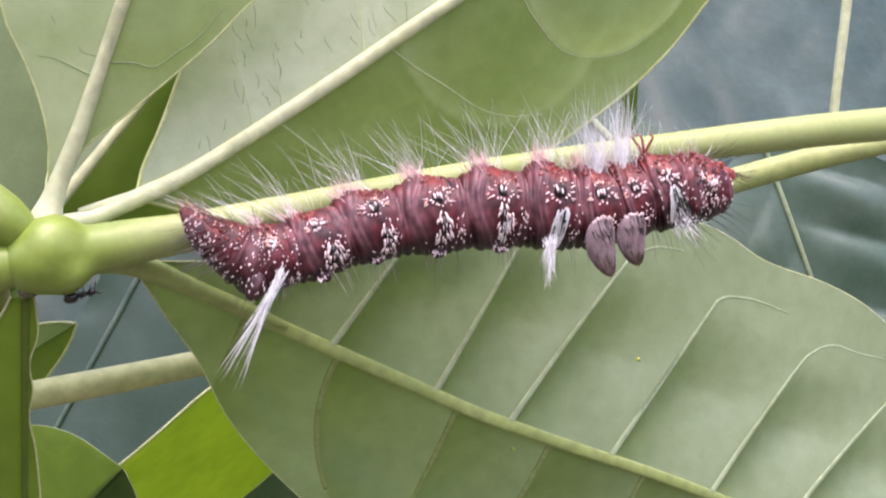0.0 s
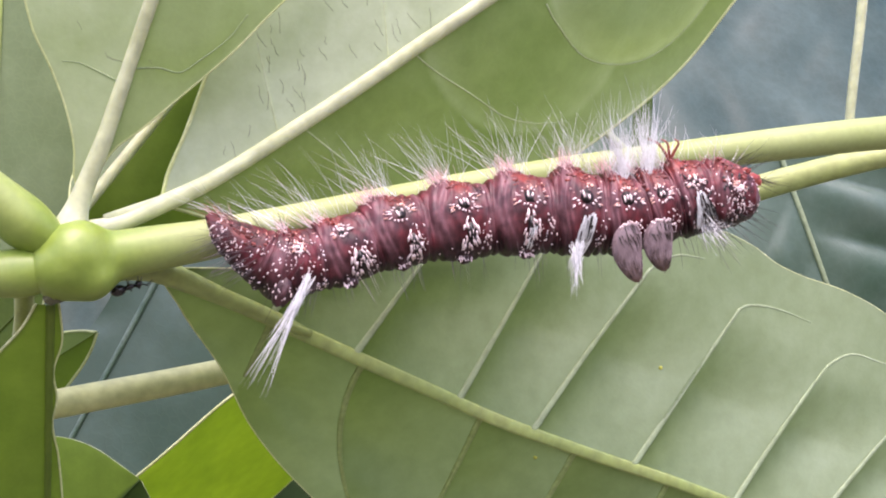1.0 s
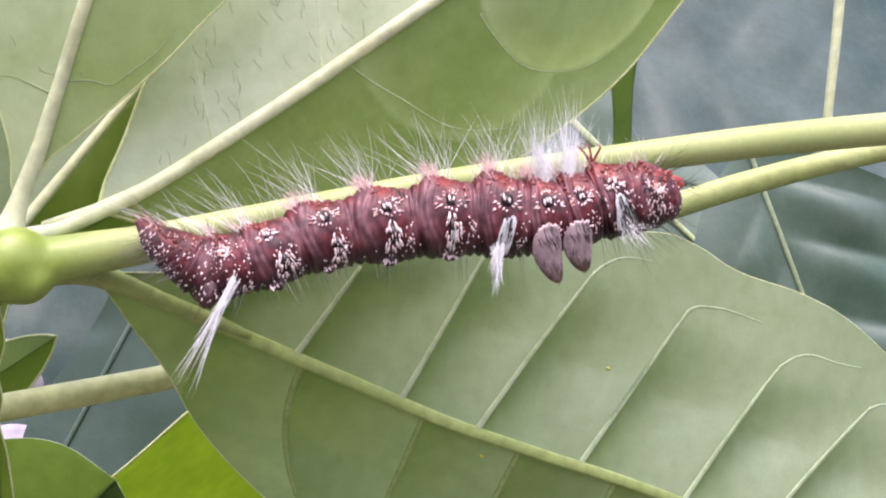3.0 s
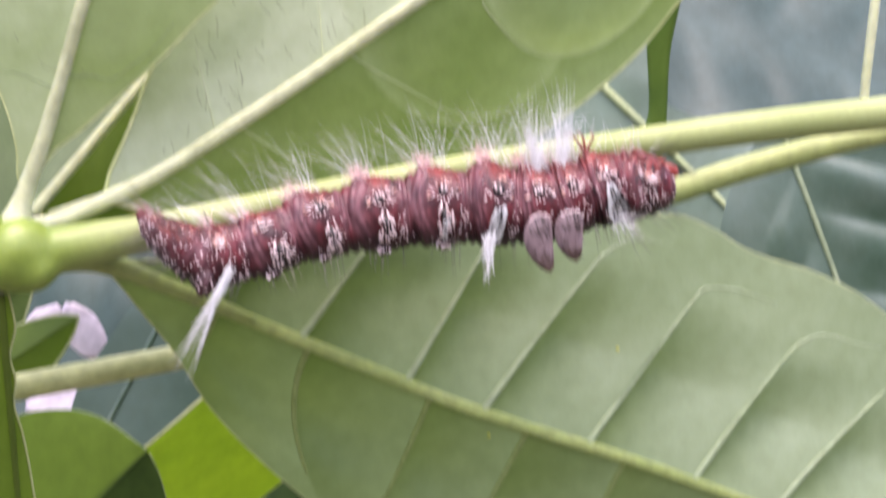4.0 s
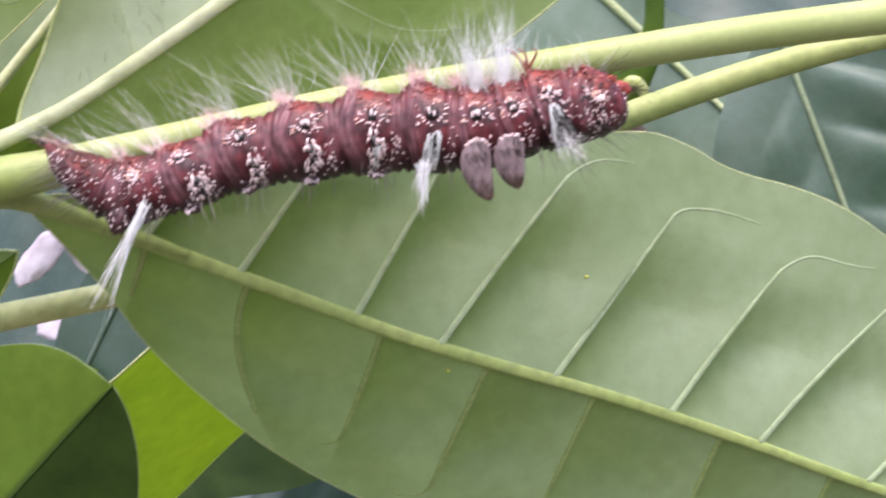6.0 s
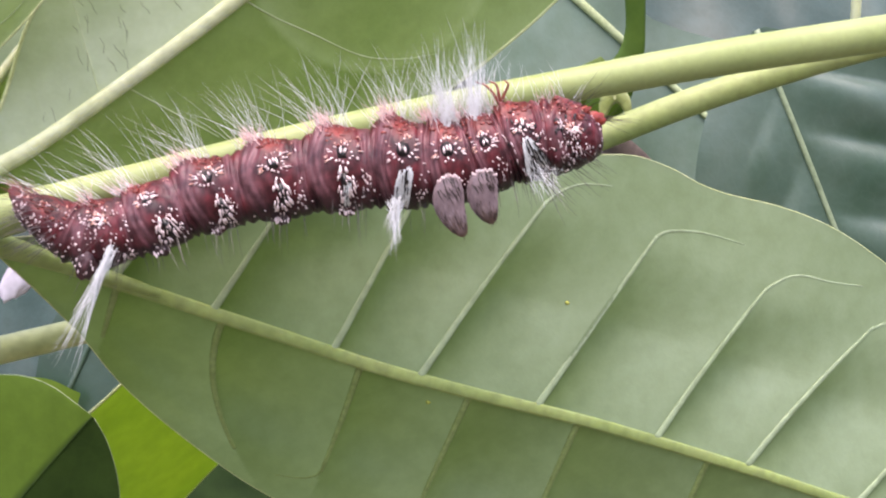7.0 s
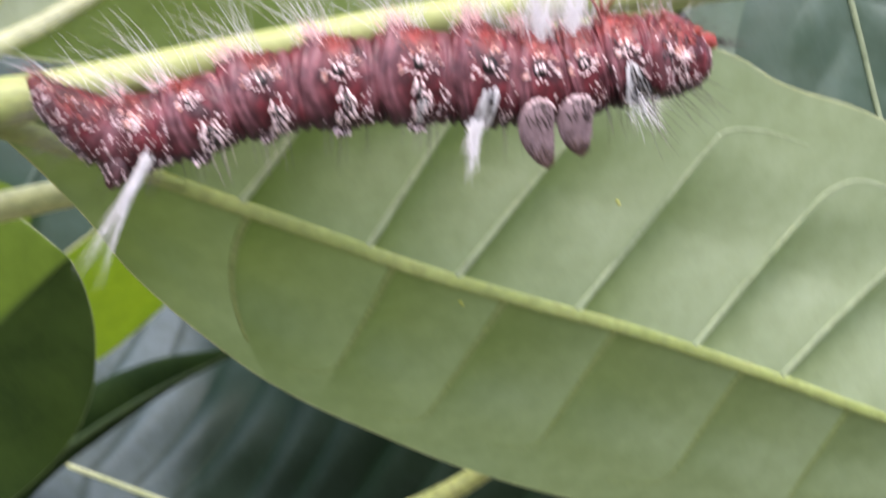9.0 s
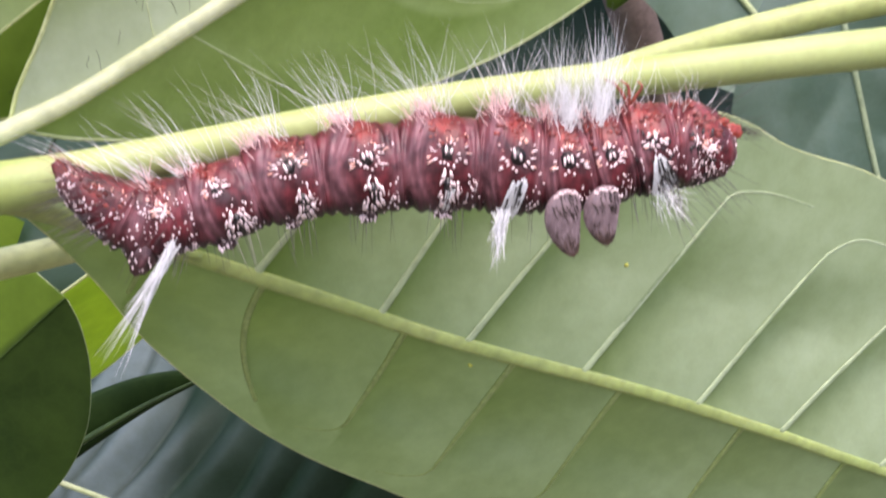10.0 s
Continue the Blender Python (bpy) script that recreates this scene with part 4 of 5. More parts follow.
shade_leaf = Blade((-1.86, 8.2, 2.23), (-0.65, 0.0, -1.2), (0.1, -1, 0.55), 6.5,
                   left=((0, 0.4), (1, 1.6), (3, 2.6), (5, 1.8), (6.5, 0)), right=((0, 0.6), (0.6, 1.2), (1.4, 1.3), (2.0, 0.85), (2.9, 0.45), (3.7, 0.5), (5, 0.6), (6.5, 0)),
                   veins=((1.2, 1.9, 1.0, 0), (2.2, 2.9, 1.2, 0), (1.2, 1.9, -1.0, 0), (2.2, 2.9, -1.2, 0), (3.2, 3.9, -1.2, 0)), quilt=-0.05, wave=0.06, seed=13.0)
leaf("background_leaf", "dark blue-green leaf with a pale midrib below the node", shade_leaf, UPPER, VEIN_DIM, None, None, rib_r=(0.045, 0.03), nu=50, nv=12, vein_r=0.02, group="background leaves")
# added filler leaves; near-black BAND skins put the depth's shade into the colour
for base, way, face, size, tag, skin in (
        ((-1.0, 13.0, 5.5), (1.2, 0.2, -0.5), (0.0, -1, 0.8), 14.0, "large grey-green leaf in the shrub behind", UPPER_PALE),
        ((2.5, 14.5, -0.5), (1.2, 0.1, -0.45), (0.0, -1, 0.6), 15.0, "large blue-green leaf in the shrub behind", UPPER),
        ((-2.5, 15.0, 1.8), (1.2, 0.1, -0.3), (0.1, -1, 0.5), 13.0, "dark green leaf deep in the shrub", UPPER),
        ((-5.4, 13.8, -4.75), (1.3, 0.1, -0.3), (0.0, -1, 0.6), 16.0, "near-black filler leaf low in the shrub", BAND),
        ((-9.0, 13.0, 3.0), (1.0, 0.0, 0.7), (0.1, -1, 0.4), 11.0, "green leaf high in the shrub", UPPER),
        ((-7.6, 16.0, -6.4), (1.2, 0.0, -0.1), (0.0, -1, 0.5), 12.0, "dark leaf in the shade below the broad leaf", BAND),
        ((-13.5, 17.5, -7.4), (1.2, 0.0, 0.02), (0.0, -1, 0.5), 14.0, "near-black filler leaf at the foot of the shrub", BAND),
        ((-13.0, 18.0, -3.2), (1.2, 0.0, 0.25), (0.0, -1, 0.5), 14.0, "dull green leaf far back in the shrub", UPPER_PALE)):
    blade = Blade(base, way, face, size, left=((0, 0.4), (2, 2.4), (6, 3.2), (10, 2.4), (size, 0)), right=((0, 0.4), (2, 2.4), (6, 3.2), (10, 2.4), (size, 0)),
                  veins=tuple((1.2 + 1.4 * k, 2.2 + 1.4 * k, 2.6 * sd, 0) for k in range(7) for sd in (1, -1)), quilt=-0.08, wave=0.15, seed=base[0])
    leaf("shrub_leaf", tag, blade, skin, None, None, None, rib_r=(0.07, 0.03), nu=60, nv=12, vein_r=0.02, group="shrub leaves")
# added pale blobs stand in for a bright gap behind the leaves
for c, a, b in (((-7.95, 15.8, -1.47), (0.46, 0.1, 0.47), (-0.20, 0, 0.20)), ((-7.15, 16.2, -1.45), (0.42, 0.1, -0.42), (0.24, 0, 0.30)), ((-7.5, 16.4, -2.78), (0.80, 0.1, 0.12), (-0.1, 0.1, 0.26))):
    petal = thing("petal", c, "pale pinkish blob for the bright gap far behind the leaves", "petal", "petals")
    bm = bmesh.new()
    blob(bm, c, a, b, (0, 0.08, 0), True, 0.25)
    part("blade", bm, PALE_PATCH, petal)
bm = bmesh.new()
side_stalk = thing("leaf_stalk", (-2.95, 0.2, -0.1), "thin green leaf stalk below the node", "leaf stalk")
tube(bm, spline([(-2.92, 0.1, 0.0, 0.08), (-2.98, 0.35, -0.4, 0.075), (-3.1, 0.55, -0.9, 0.07), (-3.25, 0.8, -1.6, 0.07)], 20), 12)
part("stalk", bm, STEM, side_stalk)
gap_leaf = Blade((-4.6, 2.4, -1.5), (1.1, 0.0, 1.15), (0.1, -1, 0.3), 2.0,
                 left=((0, 0.3), (0.7, 0.6), (1.4, 0.45), (2, 0.0)), right=((0, 0.2), (0.7, 0.35), (1.4, 0.3), (2, 0.0)), quilt=0.0, wave=0.03, seed=16.0)
leaf("small_leaf", "small green leaf beside the thin stalk", gap_leaf, MID, MID, None, rib_r=(0.015, 0.01), nu=30, nv=10)

# ---------------------------------------------------------------- larva
AXIS = [(-1.50, -0.26, 0.407, 0.03), (-1.38, -0.25, 0.267, 0.115), (-1.24, -0.22, 0.169, 0.176), (-1.10, -0.18, 0.081, 0.235), (-0.96, -0.13, 0.031, 0.265),
        (-0.81, -0.08, 0.056, 0.248), (-0.56, 0.0, 0.120, 0.250), (-0.27, 0.09, 0.235, 0.264), (0.08, 0.17, 0.313, 0.274), (0.41, 0.22, 0.364, 0.290),
        (0.83, 0.275, 0.407, 0.302), (1.14, 0.315, 0.419, 0.315), (1.34, 0.33, 0.418, 0.320), (1.68, 0.36, 0.428, 0.308), (1.95, 0.40, 0.492, 0.300),
        (2.27, 0.45, 0.572, 0.288), (2.49, 0.50, 0.578, 0.262), (2.62, 0.53, 0.578, 0.225), (2.71, 0.55, 0.585, 0.165), (2.76, 0.56, 0.592, 0.09)]
CENTRES = [-1.28, -0.89, -0.54, -0.11, 0.38, 0.87, 1.31, 1.63, 1.90, 2.17, 2.50]
BOUNDS = [-1.50, -1.10, -0.70, -0.33, 0.09, 0.59, 1.07, 1.48, 1.79, 2.04, 2.31, 2.76]
EYES = [(0, 0), (24, 0.55), (34, 0.75), (30, 0.95), (28, 1.0), (26, 1.0), (24, 1.05), (20, 1.05), (16, 0.8), (22, 0.55), (12, 0.45)]


def axis_at(x):
    c = Vector([x] + [curve_at([(p[0], p[k]) for p in AXIS], x) for k in (1, 2)])
    d = Vector([x + 0.02] + [curve_at([(p[0], p[k]) for p in AXIS], x + 0.02) for k in (1, 2)])
    t = (d - c).normalized()
    f = Vector((0, -1, 0))
    f = (f - t * f.dot(t)).normalized()
    return c, t, f, t.cross(f) * -1 if t.cross(f).z < 0 else t.cross(f), curve_at([(p[0], p[3]) for p in AXIS], x)


def share(x):
    """Which segment x lies in, and how far along it."""
    x = min(max(x, BOUNDS[0]), BOUNDS[11])
    k = max(i for i in range(11) if BOUNDS[i] <= x + 1e-9)
    return k, (x - BOUNDS[k]) / (BOUNDS[k + 1] - BOUNDS[k])


FOLDS = ((0.05, 0.14, 0.050, 0.100, 0.0), (0.17, 0.22, 0.040, 0.035, 3.0), (0.30, 0.26, 0.032, 0.045, 6.0),
         (0.86, -0.06, 0.035, 0.040, 15.0), (0.96, 0.04, 0.030, 0.070, 18.0))


def girth(x, q=0.3):
    """How far the skin bulges at x, q round the body: full in mid-segment, drawn in at the joints, with folds draped over the flank."""
    k, p = share(x)
    end = min(1.0, p / 0.05, (1 - p) / 0.05)
    bow = math.sin(q - 0.15) ** 2 - 0.25
    out = 1.005 - (0.085 if k < 8 else 0.14) * abs(2 * p - 1) ** 2.6
    for c, drape, wide, deep, seed in FOLDS:
        at = c + drape * bow + 0.035 * noise.noise(Vector((k * 3.1 + seed, math.cos(q) * 1.3, math.sin(q) * 1.3)))
        deep *= max(0.0, 0.8 + 1.3 * noise.noise(Vector((math.cos(q) * 1.4 + seed, math.sin(q) * 1.4, k * 2.7))))
        d = p - at
        if abs(d) < 0.25:
            out += deep * end * (0.45 * math.exp(-((d + 1.7 * wide) / (1.5 * wide)) ** 2) - math.exp(-(d / wide) ** 2) + 0.30 * math.exp(-((d - 1.8 * wide) / (1.6 * wide)) ** 2))
    return out


def on_skin(x, deg, out=0.0):
    c, t, f, u, r = axis_at(x)
    a = radians(deg)
    n = f * math.cos(a) + u * math.sin(a)
    return c + n * (r * girth(x, a) + out), n, t


def hump(x, q, k):
    tall = (0.0, 0.02, 0.035, 0.05, 0.062, 0.07, 0.085, 0.05, 0.05, 0.04, 0.02)[k]
    return tall * math.exp(-((x - CENTRES[k] + 0.11) / 0.105) ** 2) * max(0, math.sin(q + 0.12)) ** 4


larva = thing("caterpillar", (0.6, 0.5, 0.6), "maroon hairy caterpillar with cream specks clinging to the twig", "caterpillar")
rng = random.Random(7)
SEGMENTS = []
AROUND, ALONG = 72, 60
for k in range(11):
    bm = bmesh.new()
    lay, lay2, lay3 = (bm.verts.layers.float.new(name) for name in ("back", "band", "belly"))
    rings = []
    a, b = BOUNDS[k], BOUNDS[k + 1]
    for i in range(ALONG + 1):
        x = min(max(a + (b - a) * i / ALONG, -1.499), 2.758)
        c, t, f, u, r0 = axis_at(x)
        ring = []
        p = i / ALONG
        for j in range(AROUND):
            q = 2 * math.pi * j / AROUND
            deg = math.degrees(q) if q < math.pi else math.degrees(q) - 360
            r = r0 * girth(x - 1e-6 if i == ALONG else x, q)
            n = f * math.cos(q) + u * math.sin(q)
            spot = Vector((x * 9, math.cos(q) * 1.6, math.sin(q) * 1.6))
            wrinkle = (0.010 * noise.noise(spot) + 0.005 * noise.noise(spot * 2.7)) * (1.0 if k < 9 else 2.2)
            v = bm.verts.new(c + n * (r + (wrinkle + hump(x, q, k)) * min(1, r0 * 5)))
            patch = math.exp(-((x - CENTRES[k] + 0.005) / 0.075) ** 2 - ((deg - EYES[k][0] - 32) / 17) ** 2)
            v[lay] = (1.25 * patch * (1 if k > 1 else 0.6) + 0.40 * math.exp(-((x - CENTRES[k] + 0.09) / 0.13) ** 2) * max(0, math.sin(q - 0.35)) ** 2
                      + (0.42 * max(0, math.sin(q + 0.3)) if k in (0, 9, 10) else 0) + 0.22 * noise.noise(spot * 1.5))
            bow = 0.20 * (math.sin(q - 0.15) ** 2 - 0.25)
            drape = math.exp(-((p - 0.20 - bow) / 0.17) ** 2) + 0.75 * math.exp(-((p - 0.95 + 0.3 * bow) / 0.10) ** 2)
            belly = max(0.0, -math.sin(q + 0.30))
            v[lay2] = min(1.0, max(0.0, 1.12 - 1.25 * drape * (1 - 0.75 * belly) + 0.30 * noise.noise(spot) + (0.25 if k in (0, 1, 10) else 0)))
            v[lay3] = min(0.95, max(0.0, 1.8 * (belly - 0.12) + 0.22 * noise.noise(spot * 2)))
            ring.append(v)
        rings.append(ring)
    for r0, r1 in zip(rings, rings[1:]):
        for j in range(AROUND):
            bm.faces.new((r0[j], r0[(j + 1) % AROUND], r1[(j + 1) % AROUND], r1[j]))
    bm.faces.new(rings[0][::-1])
    bm.faces.new(rings[-1])
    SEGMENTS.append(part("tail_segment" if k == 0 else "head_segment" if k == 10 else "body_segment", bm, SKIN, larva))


def stroke(bm, x, deg, along, across, turn, lift=0.004, thick=0.008):
    """A small raised mark on the skin."""
    c, n, t = on_skin(x, deg, lift)
    s = n.cross(t)
    a = (t * math.cos(turn) + s * math.sin(turn)) * along
    b = (s * math.cos(turn) - t * math.sin(turn)) * across
    blob(bm, c, a, b, n * thick)


for k in range(11):
    seg, cx = SEGMENTS[k], CENTRES[k]
    black, white, lash, warts = bmesh.new(), bmesh.new(), bmesh.new(), bmesh.new()
    half = (BOUNDS[k + 1] - BOUNDS[k]) / 2
    # specks: behind each eye spot and low on the flank, all over at both ends
    for _ in range((135, 150, 60, 50, 44, 44, 34, 22, 26, 46, 90)[k]):
        if k in (0, 1, 10):
            x, d = (BOUNDS[k] + BOUNDS[k + 1]) / 2 + rng.uniform(-0.95, 0.95) * half, rng.uniform(-75, 58)
        elif rng.random() < 0.62:
            x, d = cx + rng.gauss(0.13, 0.05) * half / 0.25, rng.gauss(-26, 17)
        elif rng.random() < 0.5:
            x, d = cx + rng.gauss(0.0, 0.09), rng.gauss(-58, 9)
        else:
            x, d = cx + rng.gauss(0.04, 0.09), rng.gauss(52, 10)
        x = min(max(x, -1.44), 2.72)
        z = rng.uniform(0.0034, 0.0082)
        stroke(white if d < 45 else lash, x, d, z * rng.uniform(1.0, 2.6), z, rng.uniform(0.9, 2.2), 0.004, z * 0.8)
    up, size = EYES[k]
    turn = 57.3 / 0.28
    # upper eye spot: black disc, cream bars in it, a ring of dashes, lashes at both sides
    if k > 0:
        if k > 1:
            stroke(black, cx, up, 0.056 * size, 0.064 * size, 0.2, 0.001, 0.006)
            part("eye_spot", black, BLACK, seg, "round black eye spot")
            black = bmesh.new()
        for s in ((-0.9, 0.9), (-1.1, 0.05, 1.1), (-0.6, 0.9))[k % 3]:
            stroke(white, cx + s * 0.021 * size, up + rng.uniform(-4, 4), rng.uniform(0.024, 0.040) * size, rng.uniform(0.0085, 0.0115), 1.57 + rng.uniform(-0.3, 0.3), 0.010, 0.009)
        for s in range(16):
            if rng.random() < (0.1 if s < 9 else 0.4):
                continue
            q = radians(186 + 21 * s + rng.uniform(-6, 6))
            far = rng.uniform(0.060, 0.086) * size
            stroke(white, cx + far * math.cos(q), up + far * turn * math.sin(q), rng.uniform(0.010, 0.017), rng.uniform(0.0070, 0.0100), q + rng.uniform(-0.5, 0.5), 0.007, 0.008)
        for side in (0.0, 180.0):
            for s in range(6):
                q = radians(side + rng.uniform(-38, 38))
                far = rng.uniform(0.085, 0.125) * size
                stroke(white if rng.random() < 0.5 else lash, cx + far * math.cos(q), up + far * turn * math.sin(q), rng.uniform(0.012, 0.030), 0.0055, q + rng.uniform(-0.25, 0.25), 0.008, 0.007)
        for s in range(6):
            q = radians(rng.uniform(50, 130))
            far = rng.uniform(0.070, 0.10) * size
            stroke(lash, cx + far * math.cos(q), up + far * turn * math.sin(q), rng.uniform(0.010, 0.020), 0.006, q + rng.uniform(-0.4, 0.4), 0.008, 0.007)
    # lower spot: a tall black slit between two lobes of cream strokes
    if 1 < k < 6:
        lx, low = ((-0.48, -30), (-0.05, -26), (0.40, -22), (0.865, -20))[k - 2]
        stroke(black, lx + 0.005, low + 2, 0.038, 0.100, 0.12, 0.001, 0.006)
        for s in range(34):
            u, v = rng.uniform(-1, 1), rng.uniform(-1, 1)
            wide = 0.072 * math.sqrt(max(0.05, 1 - (0.9 * v) ** 2)) * (0.8 if v > 0.4 else 1.0)
            if abs(u) < 0.34 and v > -0.72:
                continue
            stroke(white, lx + u * wide - 0.018 * max(0.0, -v), low + v * 0.115 * turn, rng.uniform(0.022, 0.046), rng.uniform(0.0065, 0.0110), 1.57 + 0.35 * u + rng.uniform(-0.2, 0.2), 0.008, 0.008)
        for s in (-0.012, 0.014):
            stroke(white, lx + s, low + rng.uniform(-5, 5), rng.uniform(0.024, 0.040), 0.0045, 1.57 + rng.uniform(-0.2, 0.2), 0.011, 0.006)
        part("flank_spot", black, BLACK, seg, "black flank spot")
    elif k > 8:
        for _ in range(40):
            stroke(black, cx + rng.uniform(-0.14, 0.14), rng.uniform(-55, 40), rng.uniform(0.012, 0.034), rng.uniform(0.006, 0.014), rng.uniform(0.8, 2.3), 0.001, 0.005)
        for _ in range(34 if k == 10 else 20):
            stroke(white, cx + rng.uniform(-0.13, 0.13), rng.uniform(-50, 25), rng.uniform(0.012, 0.030), rng.uniform(0.0035, 0.0065), 1.57 + rng.uniform(-0.5, 0.5), 0.006, 0.007)
        part("flank_spot", black, BLACK, seg, "small black flank blotches", "stuff")
    else:
        black.free()
    part("speck", white, SPECK, seg, "raised cream specks and strokes", "stuff")
    part("speck", lash, LASH, seg, "orange-tinted specks above the eye spot", "stuff")
    for _ in range(30):
        d, x = up + 32 + rng.gauss(4, 11), cx + rng.gauss(-0.01, 0.055)
        c, n, t = on_skin(min(max(x, -1.44), 2.68), d, hump(x, radians(d), k) * 0.95 - 0.003)
        s = rng.uniform(0.007, 0.020)
        blob(warts, c, t * s * 1.5, n.cross(t) * s, n * s * 0.85)
    part("wart", warts, SKIN_RED, seg, "knobbly red warts on the back", "stuff")
    # short foot under each middle segment, capped with cream strokes
    if 1 < k < 6:
        bm = bmesh.new()
        c, n, t = on_skin(cx - 0.02, -70, -0.012)
        blob(bm, c, t * 0.062, n.cross(t) * 0.05, n * 0.062, True, 0.3)
        foot = part("proleg", bm, PROLEG, seg)
        bm = bmesh.new()
        for _ in range(16):
            q = rng.uniform(-0.95, 0.95)
            blob(bm, c + t * 0.058 * q + n * rng.uniform(0.0, 0.045) + Vector((0, -0.042, 0)), t * 0.0065 + n * 0.004 * q, Vector((0, -0.006, 0)), n * rng.uniform(0.010, 0.020))
        part("speck", bm, SPECK, foot, "cream streaks on the foot", "stuff")

bm = bmesh.new()
blob(bm, (-0.95, -0.30, -0.16), (0.085, 0, 0.02), (0.0, 0.10, 0.02), (0.02, -0.03, 0.115), True, 0.3)
foot = part("proleg", bm, PROLEG, SEGMENTS[1], "dark clasping foot at the tail")
bm = bmesh.new()
for _ in range(22):
    x, z = rng.uniform(-0.075, 0.07), rng.uniform(-0.07, 0.08)
    blob(bm, (-0.95 + x, -0.395 + 4 * x * x + 3 * z * z, -0.16 + z), (0.006, 0, 0), (0, 0.006, 0), (0.002, 0, rng.uniform(0.008, 0.018)))
part("speck", bm, SPECK, foot, "cream streaks on the foot", "stuff")

# long pale hairs along the back, in a fan on each segment
for k in range(11):
    seg, cx = SEGMENTS[k], CENTRES[k]
    pale, pink, grey = bmesh.new(), bmesh.new(), bmesh.new()
    lean = curve_at([(-1.4, -1.6), (-0.6, -1.0), (0.4, -0.55), (1.3, -0.1), (2.8, 0.25)], cx)
    size = curve_at([(-1.4, 0.42), (-0.6, 0.58), (0.4, 0.62), (1.0, 0.60), (1.7, 0.62), (2.1, 0.42), (2.8, 0.26)], cx)
    for i in range((12, 20, 32, 40, 46, 48, 46, 44, 40, 20, 14)[k]):
        root, n, t = on_skin(min(max(cx + rng.gauss(-0.08, 0.09), -1.44), 2.68), rng.gauss(88, 12), 0.01)
        way = Vector((lean + rng.gauss(0, 0.42), rng.gauss(0.0, 0.28), 1.0))
        hair(pale if rng.random() < 0.6 else grey, root, way, size * rng.uniform(0.5, 1.15), rng.uniform(0.0013, 0.0023),
             (rng.uniform(-0.28, 0.02), rng.uniform(-0.05, 0.08), rng.uniform(-0.20, 0.03)), 5)
    for i in range(60 if 2 < k < 8 else 22 if k < 9 else 12):
        root, n, t = on_skin(min(cx - 0.12 + rng.gauss(0, 0.04), 2.66), rng.gauss(80, 9), hump(cx - 0.11, 1.5, k) - 0.015)
        hair(pink, root, Vector((lean * 0.6 - 0.30 + rng.gauss(0, 0.55), rng.gauss(-0.2, 0.3), 1.0)), rng.uniform(0.06, 0.19), rng.uniform(0.0024, 0.0038))
    part("dorsal_hair", pale, HAIR_WHITE, seg, "fan of long fine white hairs", "stuff", False)
    part("grey_hair", grey, HAIR_GREY, seg, "fine grey hairs among the white", "stuff", False)
    part("pink_hair", pink, HAIR_PINK, seg, "short pink hairs at the roots", "stuff", False)

# dark hairs below and at both ends
for k in range(11):
    bm = bmesh.new()
    for i in range((90, 40, 12, 12, 12, 12, 12, 8, 8, 22, 44)[k]):
        x = CENTRES[k] + rng.uniform(-0.14, 0.14)
        d = rng.uniform(-85, -40) if 1 < k < 10 else rng.uniform(-80, 85)
        root, n, t = on_skin(min(max(x, -1.46), 2.72), d, -0.004)
        way = n + Vector((-1.3 if k == 0 else -0.5 if k == 1 else 0.9 if k == 10 else rng.uniform(-0.2, 0.2), -0.1, -0.35 if k not in (0, 10) else rng.uniform(-0.5, 0.3)))
        hair(bm, root, way, rng.uniform(0.12, 0.30) if k not in (0, 10) else rng.uniform(0.15, 0.38), rng.uniform(0.0016, 0.0027), (rng.uniform(-0.1, 0.1), 0, rng.uniform(-0.12, 0.05)))
    part("dark_hair", bm, HAIR_DARK, SEGMENTS[k], "sparse fine dark hairs", "stuff", False)


def brush(name, seg, root, tip, count, spread, r, material, label, root_spread=0.03, loose=1.0):
    """A bundle of hairs from root to tip."""
    bm = bmesh.new()
    root, tip = Vector(root), Vector(tip)
    for i in range(count):
        a = root + Vector([rng.gauss(0, root_spread) for _ in range(3)])
        b = root + (tip - root) * rng.uniform(0.45, 1.1) + Vector([rng.gauss(0, spread) for _ in range(3)])
        hair(bm, a, b - a, (b - a).length, r * rng.uniform(0.7, 1.3), (loose * rng.uniform(-0.10, 0.10), loose * rng.uniform(-0.05, 0.05), loose * rng.uniform(-0.05, 0.08)), 5)
    return part(name, bm, material, seg, label, "stuff", False)


brush("tail_brush", SEGMENTS[1], (-0.76, -0.33, -0.06), (-0.90, -0.36, -0.40), 46, 0.020, 0.0042, HAIR_WHITE, "white hair brush hanging from the tail", 0.018, 0.4)
brush("tail_brush", SEGMENTS[1], (-0.79, -0.35, -0.14), (-1.22, -0.38, -0.86), 28, 0.030, 0.0024, HAIR_WHITE, "long white hair brush hanging from the tail", 0.016, 0.6)
brush("tail_brush", SEGMENTS[1], (-0.83, -0.36, -0.22), (-1.08, -0.37, -0.92), 12, 0.014, 0.0024, HAIR_WHITE, "long white hair brush hanging from the tail", 0.012, 0.3)
brush("tail_tip", SEGMENTS[0], (-1.33, -0.27, 0.33), (-1.54, -0.28, 0.43), 44, 0.045, 0.0030, HAIR_RED, "rusty hair tuft on the tail tip", 0.035)


